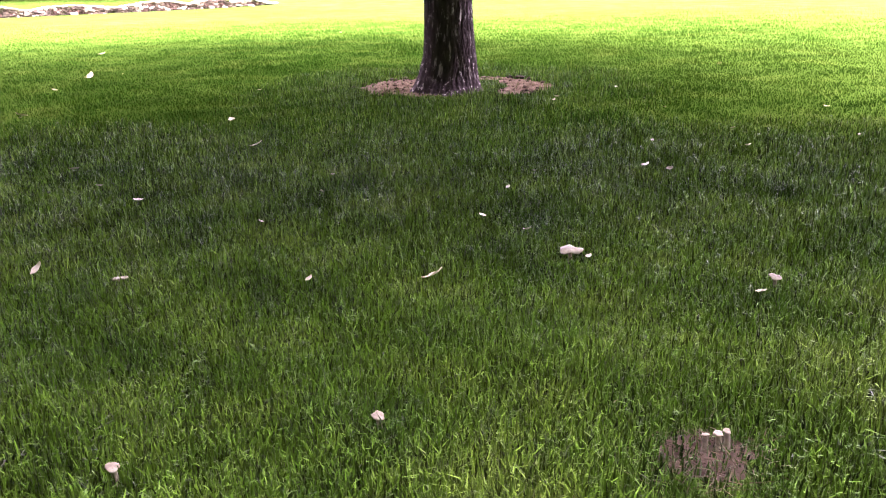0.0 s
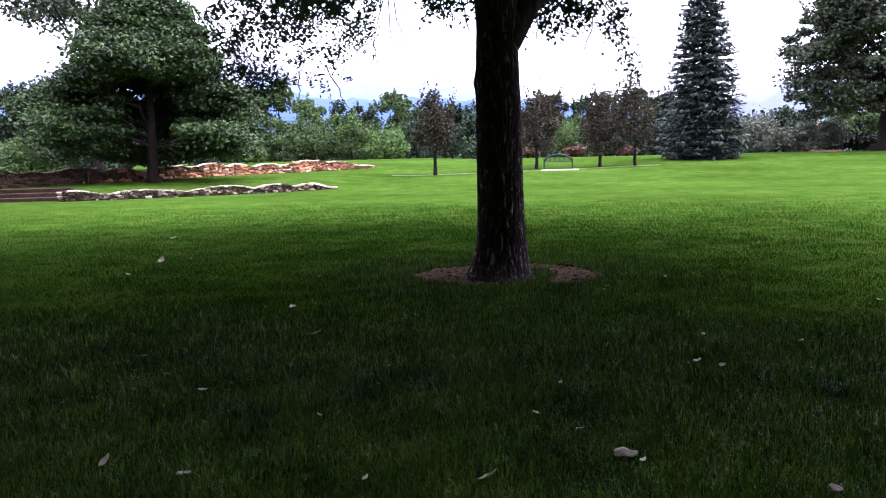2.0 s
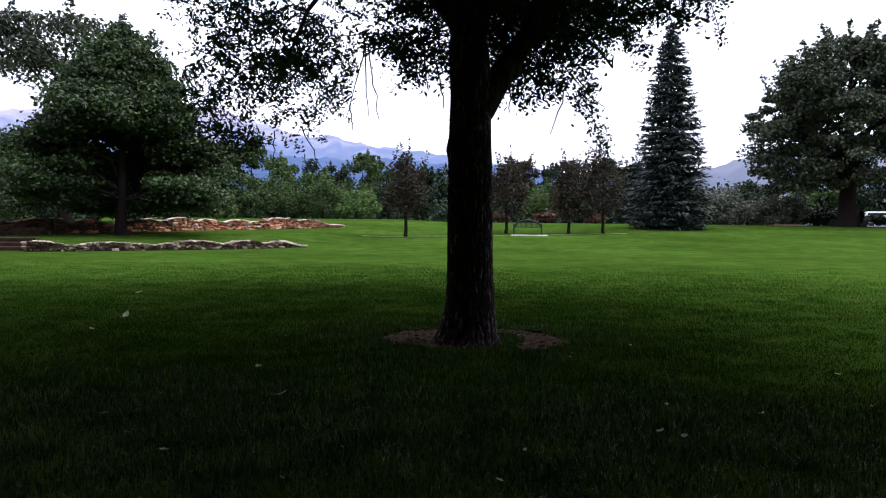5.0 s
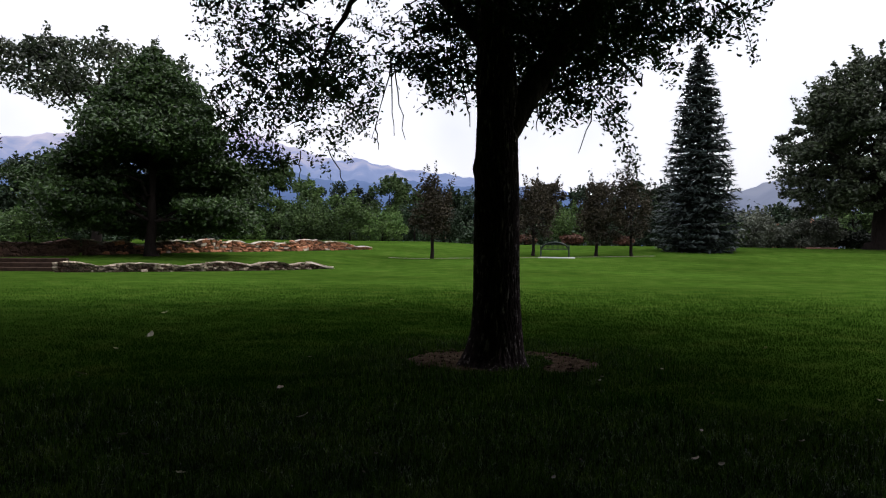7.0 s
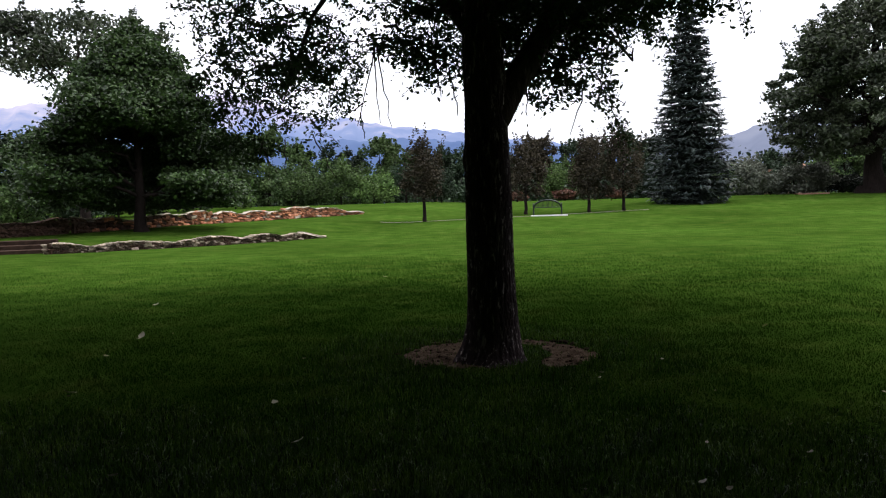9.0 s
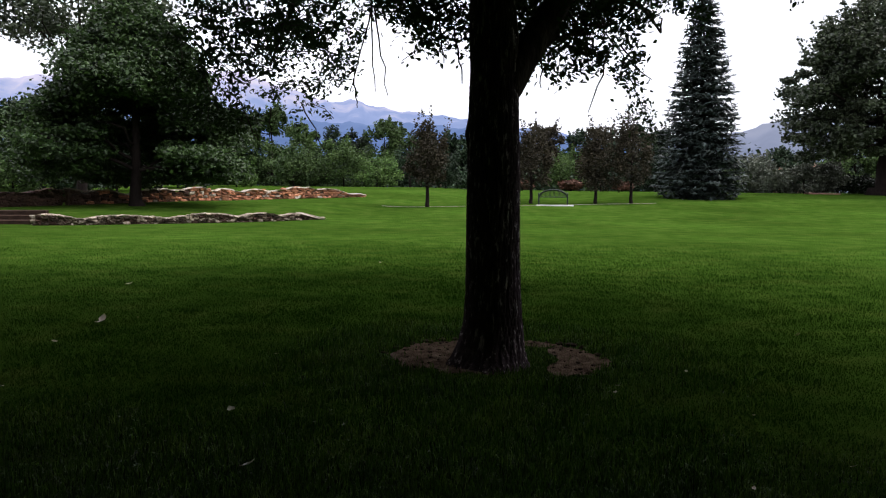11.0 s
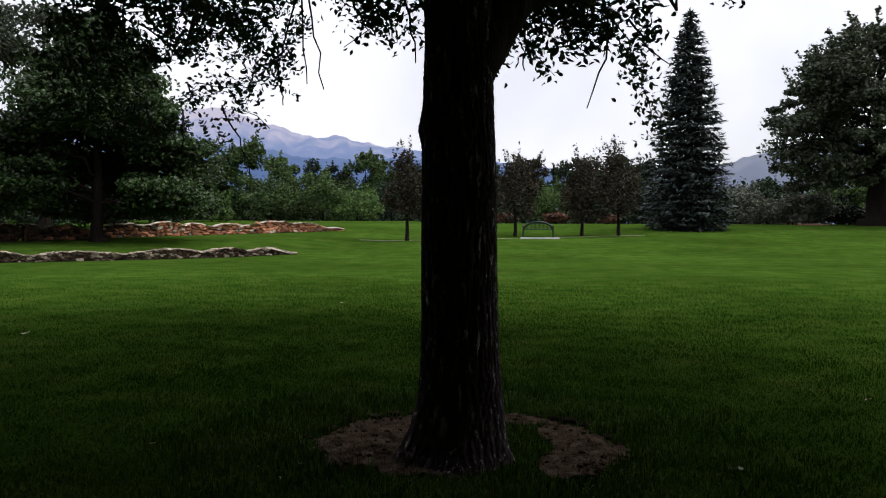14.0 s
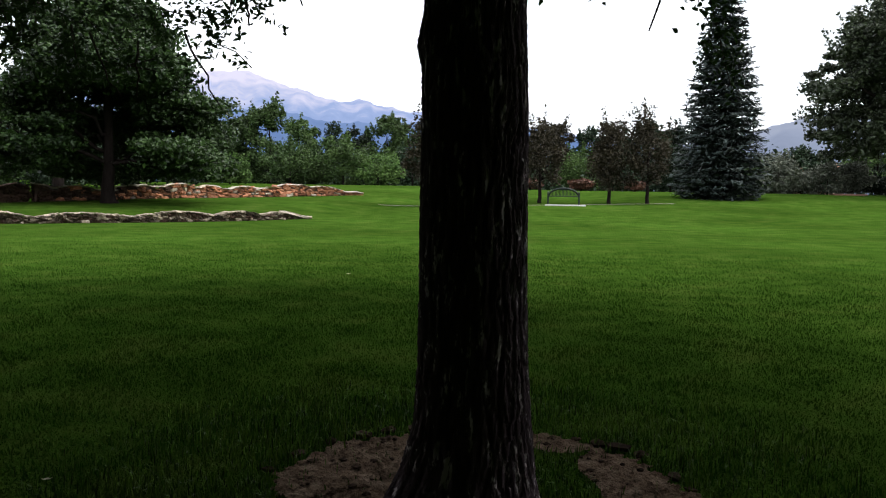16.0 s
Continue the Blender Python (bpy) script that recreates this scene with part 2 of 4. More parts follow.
m_gravel = material("red_gravel", [(0.22, 0.1, 0.075), (0.36, 0.2, 0.15)], 14, rough=0.95, bump=0.01)
m_cap = material("mushroom_cap", [(0.13, 0.105, 0.07), (0.31, 0.27, 0.2)], 40, rough=0.6, bump=0.001, bump_scale=200, subsurf=0.1)
m_dry = material("dry_leaf", [(0.36, 0.3, 0.2), (0.58, 0.52, 0.4)], 40, rough=0.7, bump=0.001, bump_scale=150, rand="object", spread=0.2)
m_carpaint = material("white_car_paint", [(0.75, 0.76, 0.78), (0.82, 0.82, 0.83)], 3, rough=0.25, spec=0.5)
m_glass = material("dark_car_glass", [(0.02, 0.022, 0.025), (0.03, 0.032, 0.035)], 3, rough=0.05, spec=0.6)
m_rubber = material("tyre_rubber", [(0.02, 0.02, 0.02), (0.035, 0.035, 0.035)], 10, rough=0.8)
m_stucco = material("tan_stucco", [(0.5, 0.32, 0.2), (0.62, 0.42, 0.28)], 3, rough=0.9, bump=0.004)
m_tile = material("clay_roof", [(0.24, 0.1, 0.055), (0.36, 0.17, 0.1)], 5, rough=0.9, bump=0.02)
m_peak = hazy("painted_peak_haze", (0.23, 0.33, 0.6), (0.36, 0.45, 0.73), (0.8, 0.76, 0.93), 0.009, 490, 1.3)
m_ridge = hazy("painted_ridge_haze", (0.125, 0.205, 0.42), (0.16, 0.245, 0.48), (0.23, 0.325, 0.58), 0.006, 260, 1.3)
m_hill = hazy("painted_hill_haze", (0.24, 0.28, 0.4), (0.33, 0.37, 0.5), (0.44, 0.47, 0.58), 0.008, 230, 1.3)


# ---- mesh helpers ----
rng = np.random.default_rng(7)


def np_mesh(name, verts, faces, mat=None, smooth=False):
    """A mesh from an array of corners and an array of triangles or of quads, or a list of both."""
    me = bpy.data.meshes.new(name)
    groups = faces if isinstance(faces, list) else [faces]
    loops = np.concatenate([np.asarray(f, np.int32).ravel() for f in groups])
    sizes = np.concatenate([np.full(len(f), np.asarray(f).shape[1], np.int32) for f in groups])
    verts = np.asarray(verts, np.float32)
    me.vertices.add(len(verts))
    me.vertices.foreach_set("co", verts.ravel())
    me.loops.add(len(loops))
    me.loops.foreach_set("vertex_index", loops)
    me.polygons.add(len(sizes))
    me.polygons.foreach_set("loop_start", np.concatenate([[0], np.cumsum(sizes)[:-1]]).astype(np.int32))
    me.polygons.foreach_set("use_smooth", np.full(len(sizes), smooth))
    me.update(calc_edges=True)
    if mat:
        me.materials.append(mat)
    return me


def part(name, data, mat=None, parent=None, label=""):
    """Links a bmesh or a mesh as one object under a thing or a part."""
    if isinstance(data, bmesh.types.BMesh):
        me = bpy.data.meshes.new(name)
        data.to_mesh(me)
        data.free()
    else:
        me = data
    if mat and not me.materials:
        me.materials.append(mat)
    ob = new(name, me)
    if parent:
        ob.parent = parent
    return tagged(ob, label)


def box(bm, size, m=Matrix(), bevel=0.0, segs=1):
    r = bmesh.ops.create_cube(bm, size=1.0, matrix=m @ Matrix.Diagonal((*size, 1)))
    if bevel:
        es = list({e for v in r["verts"] for e in v.link_edges})
        bmesh.ops.bevel(bm, geom=es, offset=bevel, segments=segs, affect="EDGES", profile=0.6)
    return bm


def tube(points, radii, sides=8, cap=True):
    """Corners and faces of a tapered tube along points."""
    p = np.asarray(points, float)
    n = len(p)
    tan = np.gradient(p, axis=0)
    tan /= np.linalg.norm(tan, axis=1)[:, None] + 1e-9
    ref = np.where(np.abs(tan[:, 2:3]) > 0.9, np.array([[1.0, 0, 0]]), np.array([[0, 0, 1.0]]))
    u = np.cross(tan, ref)
    u /= np.linalg.norm(u, axis=1)[:, None]
    for k in range(1, n):
        if np.dot(u[k], u[k - 1]) < 0:
            u[k] = -u[k]
    w = np.cross(tan, u)
    a = np.linspace(0, 2 * np.pi, sides, endpoint=False)
    ring = np.cos(a)[None, :, None] * u[:, None] + np.sin(a)[None, :, None] * w[:, None]
    v = (p[:, None] + ring * np.asarray(radii, float)[:, None, None]).reshape(-1, 3)
    i, j = np.meshgrid(np.arange(n - 1), np.arange(sides), indexing="ij")
    q = np.stack([i * sides + j, i * sides + (j + 1) % sides, (i + 1) * sides + (j + 1) % sides, (i + 1) * sides + j], -1).reshape(-1, 4)
    return v, q


class Pile:
    """Gathers pieces of one mesh."""
    def __init__(self):
        self.v, self.q, self.n = [], [], 0

    def add(self, v, q):
        self.v.append(v)
        self.q.append(np.asarray(q) + self.n)
        self.n += len(v)

    def mesh(self, name, mat, smooth=True):
        return np_mesh(name, np.concatenate(self.v), np.concatenate(self.q), mat, smooth)


def bend(a, b, sag=0.0, wob=0.0, n=8, r=rng):
    """A line from a to b that sags or arches, with a small wander."""
    t = np.linspace(0, 1, n)[:, None]
    p = np.asarray(a) * (1 - t) + np.asarray(b) * t
    p[:, 2] += (np.sin(np.pi * t) * sag)[:, 0]
    w = r.normal(0, wob, (n, 3)) * np.sin(np.pi * t)
    return p + w


def leaf_mesh(name, centres, size, mat, droop=0.4, aspect=0.5, oval=False, r=rng):
    """Many leaves, each a small folded blade at its centre, turned at random and hanging by droop."""
    n = len(centres)
    size = np.broadcast_to(np.asarray(size, float), (n,))[:, None] * r.uniform(0.7, 1.3, (n, 1))
    d = r.normal(0, 1, (n, 3))
    d[:, 2] = d[:, 2] * 0.6 - droop
    d /= np.linalg.norm(d, axis=1)[:, None]
    s = np.cross(d, r.normal(0, 1, (n, 3)))
    s /= np.linalg.norm(s, axis=1)[:, None] + 1e-9
    nrm = np.cross(s, d)
    L, W = size * d, size * aspect * 0.5 * s
    lift = nrm * size * 0.12
    c = np.asarray(centres)
    if oval:
        v = np.stack([c - L * 0.5, c - L * 0.12 + W + lift, c + L * 0.22 + W * 0.8 + lift, c + L * 0.5, c + L * 0.22 - W * 0.8 + lift, c - L * 0.12 - W + lift], 1)
        f = np.array([[0, 1, 2, 3], [0, 3, 4, 5]])
    else:
        v = np.stack([c - L * 0.5, c + W + lift, c + L * 0.5, c - W + lift], 1)
        f = np.array([[0, 1, 2], [0, 2, 3]])
    k = v.shape[1]
    faces = (np.arange(n)[:, None, None] * k + f[None]).reshape(-1, f.shape[1])
    return np_mesh(name, v.reshape(-1, 3), faces, mat)


def smooth01(x):
    x = np.clip(x, 0, 1)
    return x * x * (3 - 2 * x)


# ---- the ground's shape ----
PROFILE_Y = np.array([-3000, 26, 31, 37, 44, 50, 58, 66, 80, 140, 400, 5000.0])
PROFILE_Z = np.array([0, 0, 0.01, 0.1, 0.37, 0.52, 0.97, 1.2, 1.25, 0.8, 0, 0.0])
_fy = np.linspace(-20, 420, 4401)
_fz = np.convolve(np.pad(np.interp(_fy, PROFILE_Y, PROFILE_Z), 25, mode="edge"), np.ones(51) / 51, "valid")


def ground_z(x, y):
    """Height of the lawn: level, then a rise to the crest, and a terrace behind the low wall."""
    z = np.interp(y, _fy, _fz)
    s = (np.asarray(x) + 17.5) * -0.62 + (np.asarray(y) - 25.8) * 0.78
    t = (0.33 - 0.13 * smooth01((np.asarray(y) - 38) / 8)) * smooth01(s / 7) * smooth01((-7 - np.asarray(x)) / 4) * smooth01((110 - np.asarray(y)) / 40)
    return z + t


TRUNK = (0.06, 7.6)


def soil_mask(x, y):
    """1 on the bare ring round the trunk, 0 on the grass: a wide worn patch on two sides, a thin strip in front."""
    dx, dy = np.asarray(x) - TRUNK[0], np.asarray(y) - TRUNK[1]
    a, r = np.arctan2(dy, dx), np.hypot(dx, dy)
    r = r + 0.018 * np.sin(a * 41 + 3 * np.sin(a * 9)) + 0.014 * np.sin(a * 67)
    edge = np.interp(np.degrees(a) % 360, [0, 30, 60, 90, 120, 150, 180, 210, 240, 270, 300, 330, 360],
                     [0.93, 0.97, 1.0, 0.95, 0.95, 0.87, 0.84, 0.68, 0.53, 0.45, 0.46, 0.78, 0.93]) + 0.03 * np.sin(5 * a + 1) + 0.02 * np.sin(11 * a)
    wedge = (dx > 0.22) & (dx < 0.5 + 0.05 * np.sin(9 * dy)) & (dy > -0.6) & (dy < 0.72 + 0.05 * np.sin(13 * dx))
    tufts = (dy < -0.33) & (dx > -0.5) & (np.sin(9 * dx + 1 + 3 * dy) > 0.35)
    return ((r < edge) & ~wedge & ~tufts).astype(float)


# ---- ground ----
def grid_mesh(name, xs, ys, mat, zf):
    X, Y = np.meshgrid(xs, ys)
    v = np.stack([X, Y, zf(X, Y)], -1).reshape(-1, 3)
    nx, ny = len(xs), len(ys)
    i, j = np.meshgrid(np.arange(ny - 1), np.arange(nx - 1), indexing="ij")
    q = np.stack([i * nx + j, i * nx + j + 1, (i + 1) * nx + j + 1, (i + 1) * nx + j], -1).reshape(-1, 4)
    return np_mesh(name, v, q, mat, True)


gx = np.unique(np.concatenate([np.linspace(-4500, -60, 25), np.linspace(-60, 60, 121), np.linspace(60, 4500, 25)]))
gy = np.unique(np.concatenate([np.linspace(-4500, -20, 22), np.linspace(-20, 100, 121), np.linspace(100, 4500, 40)]))
ground = tagged(part("ground", grid_mesh("ground", gx, gy, m_lawn, ground_z)), "wide mown green lawn rising gently to a crest", "ground", kind="structure")


def blades(name, n, x_half, y0, y1, width, height, mat, bent=True, r=rng, spread_half=None, fade=None, limp=0.38):
    """Grass blades spread evenly over a wedge of lawn that widens with y."""
    y = y0 + (y1 - y0) * r.random(int(n * 2.6))
    half = x_half(y)
    keep = r.random(len(y)) < half / half.max()
    y = y[keep][:n]
    half = (spread_half or x_half)(y)
    u = r.normal(0, 0.62, len(y))
    keep = r.random(len(y)) < np.clip((2.4 - np.abs(u)) / 0.8, 0, 1)
    y, x = y[keep], (0.45 - 0.07 * y + half * u)[keep]
    if fade:
        keep = r.random(len(x)) < fade(x, y)
        x, y = x[keep], y[keep]
    keep = (soil_mask(x, y) < 0.5) | (r.random(len(x)) < 0.03)
    keep &= np.hypot(x - TRUNK[0], (y - TRUNK[1]) * np.where(y < TRUNK[1], 0.72, 1.0)) > 0.3
    keep &= (np.hypot((x - 1.08) / 0.12, (y - 1.66 + 0.05) / 0.12) > 0.9) | (r.random(len(x)) < 0.3)
    x, y = x[keep], y[keep]
    m = len(x)
    clump = 0.82 + 0.3 * np.sin(x * 5.1 + 2 * np.sin(y * 3.3)) * np.sin(y * 4.7 + 1.5 * np.sin(x * 2.9))
    h = height * r.uniform(0.4, 1.45, m) * clump
    w = width * r.uniform(0.6, 1.3, m)
    a, lean, la = r.uniform(0, np.pi, m), np.abs(r.normal(0, limp, m)), r.uniform(0, 2 * np.pi, m)
    z = ground_z(x, y) - 0.004
    base = np.stack([x, y, z], 1)
    side = np.stack([np.cos(a), np.sin(a), np.zeros(m)], 1) * (w / 2)[:, None]
    out_ = np.stack([np.cos(la), np.sin(la), np.zeros(m)], 1)
    up = np.array([[0, 0, 1.0]])
    tip = base + out_ * (h * np.sin(lean) * 1.15)[:, None] + up * (h * np.cos(lean * 1.25))[:, None]
    if bent:
        mid = base + out_ * (h * np.sin(lean) * 0.32)[:, None] + up * (h * 0.58)[:, None]
        v = np.stack([base - side, base + side, mid + side * 0.8, mid - side * 0.8, tip], 1).reshape(-1, 3)
        k = np.arange(m)[:, None] * 5
        return np_mesh(name, v, [k + np.array([[0, 1, 2, 3]]), k + np.array([[3, 2, 4]])], mat)
    v = np.stack([base - side, base + side, tip], 1).reshape(-1, 3)
    return np_mesh(name, v, np.arange(m)[:, None] * 3 + np.array([[0, 1, 2]]), mat)


near_grass = part("grass", blades("grass", 430000, lambda y: (0.6 + 0.62 * np.clip(y, 0.4, None)) * np.clip((6.2 - y) / 3.8, 0.02, 1) ** 1.5, -0.6, 6.0, 0.0052, 0.057, m_blade, spread_half=lambda y: 0.6 + 0.62 * np.clip(y, 0.4, None),
                                  limp=0.48, fade=lambda x, y: np.clip((y + 0.6) / 1.5, 0, 1)))
tagged(near_grass, "dense short green lawn grass blades", "grass", kind="stuff")
mid_grass = part("grass", blades("grass", 450000, lambda y: (1.0 + 0.62 * y) * np.clip((25 - y) / 17, 0.01, 1) ** 2.0, 2.5, 30.0, 0.009, 0.03, m_turf, False, spread_half=lambda y: 1.0 + 0.62 * y))
ring_grass = part("grass", blades("grass", 52000, lambda y: 2.3 + 0 * y, 5.4, 9.9, 0.005, 0.066, m_blade, r=np.random.default_rng(3),
                                  fade=lambda x, y: np.clip((2.2 - np.hypot(x - TRUNK[0], y - TRUNK[1])) / 1.2, 0, 1)))
tagged(ring_grass, "longer uncut grass tufts round the bare soil", "grass", kind="stuff")
tagged(mid_grass, "mown green lawn grass under the tree", "grass", kind="stuff")

# ---- the tree in the lawn ----
def thing(name, x, y, z, label, category, group=""):
    ob = new(name)
    ob.location = (x, y, z)
    ob.empty_display_size = 0.2
    return tagged(ob, label, category, group)


def furrowed_trunk(r):
    """The big tree's bole: fitted widths, a root flare and interlacing bark ridges."""
    z_k = np.array([-0.12, 0.0, 0.06, 0.15, 0.33, 0.58, 0.82, 1.16, 1.5, 1.79, 1.94, 2.3, 2.6, 3.0, 3.6, 4.6])
    c_k = np.array([0.0, 0.0, 0.0, 0.01, 0.025, 0.022, 0.018, 0.014, 0.014, 0.008, 0.006, 0.008, 0.0, -0.02, -0.06, -0.1])
    r_k = np.array([0.35, 0.305, 0.283, 0.26, 0.23, 0.213, 0.208, 0.206, 0.202, 0.198, 0.192, 0.182, 0.185, 0.165, 0.14, 0.09])
    nz, na = 330, 190
    z = np.concatenate([np.linspace(-0.12, 2.7, 270), np.linspace(2.72, 4.6, nz - 270)])
    a = np.linspace(0, 2 * np.pi, na, endpoint=False)
    Z, A = np.meshgrid(z, a, indexing="ij")
    R = np.interp(Z, z_k, r_k)
    flare = np.exp(-np.clip(Z, 0, None) / 0.16)
    R = R * (1 + flare * (0.07 * np.cos(5 * A + 0.7) + 0.05 * np.cos(3 * A + 2.1)))
    R = R * (1 + 0.35 * np.exp(-np.clip(Z, 0, None) / 0.09) * np.clip(-np.sin(A), 0, 1) ** 1.5)
    wander = 0.5 * np.sin(Z * 3.1 + 1.3 * np.sin(A * 2)) + 0.35 * np.sin(Z * 7.7 + A * 3)
    ridge = np.abs(np.sin(A * 15 + wander * 2.4 + np.sin(Z * 13 + A * 5) * 0.8))
    ridge2 = np.abs(np.sin(A * 19 - wander * 3.0 + np.sin(Z * 19 - A * 4) * 1.0 + 1.0))
    cross = np.abs(np.sin(Z * 17 + 4 * np.sin(A * 7) + 3 * np.sin(A * 12 + Z * 5)))
    relief = smooth01(np.minimum(ridge, ridge2) * 2.2) * (0.55 + 0.45 * smooth01(cross * 2.5))
    R = R + 0.017 * (relief - 0.62) * smooth01((3.4 - Z) / 1.0) + r.normal(0, 0.0016, R.shape)
    bump = 0.02 * np.exp(-((Z - 1.82) / 0.07) ** 2 - ((np.angle(np.exp(1j * (A - np.pi - 0.1)))) / 0.45) ** 2)
    R = R + bump
    C = np.interp(Z, z_k, c_k)
    v = np.stack([C + R * np.cos(A), R * np.sin(A), Z], -1).reshape(-1, 3)
    i, j = np.meshgrid(np.arange(len(z) - 1), np.arange(na), indexing="ij")
    q = np.stack([i * na + j, i * na + (j + 1) % na, (i + 1) * na + (j + 1) % na, (i + 1) * na + j], -1).reshape(-1, 4)
    return np_mesh("trunk", v, q, m_bole, True)


def hanging_edge(x, y):
    """The lowest leaves of the crown over each spot, from the trunk's foot."""
    zb = np.interp(x, [-5.5, -4.5, -3.9, -3.0, -2.2, -1.7, -1.2, -0.95, -0.75, -0.4, -0.15, 0.2, 0.7, 1.15, 1.35, 1.7, 2.0, 2.6, 3.4, 4.5, 5.5],
                   [3.6, 2.8, 2.12, 2.0, 2.08, 3.0, 3.1, 2.75, 2.42, 2.38, 2.55, 2.2, 2.3, 2.38, 2.85, 2.85, 3.15, 3.1, 3.55, 4.0, 4.6])
    near = 3.15 + 0.12 * np.clip(-y - 0.5, 0, 4) - 0.15 * np.sin(x * 2)
    zb = zb - 0.05 + np.where(x > -0.8, 0.3 * np.clip(y - 1.0, 0, None), 0.75 * np.clip(y - 2.9, 0, None))
    f = smooth01((y + 0.8) / 1.6)
    return zb * f + np.maximum(zb, near) * (1 - f)


def lawn_tree():
    r = np.random.default_rng(11)
    tree = thing("shade_tree", TRUNK[0], TRUNK[1], 0, "mature ash tree with dark furrowed bark and low leafy branches", "tree")
    part("trunk", furrowed_trunk(r), parent=tree)
    # limbs: start, end, arch, radii
    fork = np.array([(-0.02, -0.02, 1.95), (0.1, 0.03, 2.22), (0.26, 0.14, 2.5), (0.43, 0.27, 2.78), (0.6, 0.4, 3.1), (0.85, 0.65, 3.5), (1.15, 1.0, 3.9), (1.5, 1.4, 4.4), (1.9, 1.9, 4.9)])
    part("limb", np_mesh("limb", *tube(fork, (0.12, 0.15, 0.128, 0.112, 0.1, 0.085, 0.07, 0.05, 0.03), 14), m_bark, True), parent=tree)
    limbs = [
             ((-0.05, 0, 2.9), (-1.1, 0.9, 4.0), 0.1, 0.09, 0.06), ((-1.1, 0.9, 4.0), (-2.6, 2.2, 2.7), 0.45, 0.05, 0.012),
             ((-1.1, 0.9, 4.0), (-3.9, 2.4, 4.1), 0.3, 0.05, 0.012), ((-0.08, 0, 3.3), (-1.3, -2.4, 5.0), 0.2, 0.08, 0.02),
             ((0.0, 0, 3.4), (0.9, -3.2, 5.2), 0.2, 0.08, 0.02), ((-0.1, 0.05, 4.4), (-0.3, 0.3, 8.2), 0.1, 0.09, 0.02),
             ((0.0, 0.1, 3.5), (0.3, 3.4, 4.4), 0.35, 0.07, 0.015), ((0.6, 0.4, 3.0), (1.5, 2.0, 2.95), 0.2, 0.05, 0.012),
             ((1.3, 1.2, 3.9), (2.6, 2.1, 3.75), 0.15, 0.03, 0.01), ((0.3, 0.2, 2.5), (0.9, 1.1, 2.85), 0.05, 0.03, 0.01),
             ((0, 0, 3.8), (3.2, -1.2, 5.6), 0.2, 0.07, 0.015), ((-0.1, 0, 4.0), (-3.6, -0.6, 5.2), 0.2, 0.07, 0.015)]
    ends = []
    for a, b, arch, r0, r1 in limbs:
        pts = bend(a, b, arch, 0.016, 12, r)
        pile = Pile()
        pile.add(*tube(pts, np.linspace(r0, r1, 12) * (1 + r.normal(0, 0.04, 12)), 10))
        for k in range(3):  # side twigs
            s = pts[r.integers(4, 12)]
            e = s + r.normal(0, 1, 3) * (0.3, 0.3, 0.16) + (0, 0, 0.05)
            pile.add(*tube(bend(s, e, 0.06, 0.012, 6, r), np.linspace(0.012, 0.004, 6), 5))
        part("limb", pile.mesh("limb", m_bark), parent=tree)
        ends.append(pts)
    # bare twigs that hang below the leaves
    for a, b in (((-1.25, 1.2, 3.1), (-1.46, 1.2, 2.28)), ((-1.39, 1.2, 2.52), (-1.63, 1.22, 2.42)), ((-1.42, 1.2, 2.42), (-1.38, 1.18, 2.14)), ((-1.25, 1.22, 3.1), (-1.22, 1.24, 2.3)),
                 ((-1.23, 1.24, 3.1), (-1.1, 1.26, 2.26)), ((-2.25, 2.2, 2.3), (-2.0, 2.25, 1.78)), ((-2.6, 2.2, 2.25), (-2.62, 2.22, 1.85)),
                 ((-2.9, 2.1, 2.3), (-2.7, 2.15, 1.86)), ((0.95, 1.2, 2.65), (0.78, 1.25, 2.1)), ((1.05, 1.2, 2.7), (1.35, 1.3, 2.4)),
                 ((-0.35, 0.3, 2.7), (-0.28, 0.3, 2.25)), ((0.35, 0.6, 2.6), (0.36, 0.62, 2.25)), ((-0.5, 0.5, 2.85), (-0.46, 0.5, 2.45))):
        part("twig", np_mesh("twig", *tube(bend(a, b, -0.03, 0.012, 7, r), np.linspace(0.0095, 0.0042, 7), 5), m_bark, True), parent=tree)
    # lower crown: sprays of leaves on fine twigs
    n = 17000
    p = np.stack([r.uniform(-4.3, 3.6, n), r.uniform(-1.6, 5.6, n), r.uniform(1.9, 5.2, n)], 1)
    rad = np.hypot(p[:, 0], p[:, 1])
    ring = np.hypot((p[:, 0] + 0.4) / (np.where(p[:, 0] < 0, 3.55, 3.8) * (0.6 + 0.4 * smooth01((p[:, 1] + 0.2) / 2.6))), (p[:, 1] - 2.0) / 3.5)
    ang = np.arctan2(p[:, 1] - 1.9, p[:, 0] + 0.4)
    inside = (p[:, 0] > -2.82 - 0.44 * p[:, 1] + r.normal(0, 0.12, n)) & (ring < 1 + 0.06 * np.sin(ang * 9) + 0.04 * np.sin(ang * 4 + p[:, 2] * 5)) & (p[:, 2] > hanging_edge(p[:, 0], p[:, 1]) + r.uniform(0.02, 0.22, n))
    lump = np.sin(p[:, 0] * 2.6 + 1.2) * np.sin(p[:, 1] * 2.3 + 0.4) + np.sin(p[:, 2] * 3.4 + p[:, 0] * 1.3) * 0.8
    core = (p[:, 0] > -0.1) & (p[:, 0] < 1.3) & (p[:, 1] > -0.35) & (p[:, 1] < 1.5) & (p[:, 2] < 3.5)
    clump = (p[:, 0] < -1.75) & (p[:, 1] > 0.9) & (p[:, 1] < 3.3) & (p[:, 2] < 3.1)
    side = (np.abs(p[:, 0] + 0.55) < 0.4) & (np.abs(p[:, 1]) < 0.6) & (p[:, 2] < 3.2)
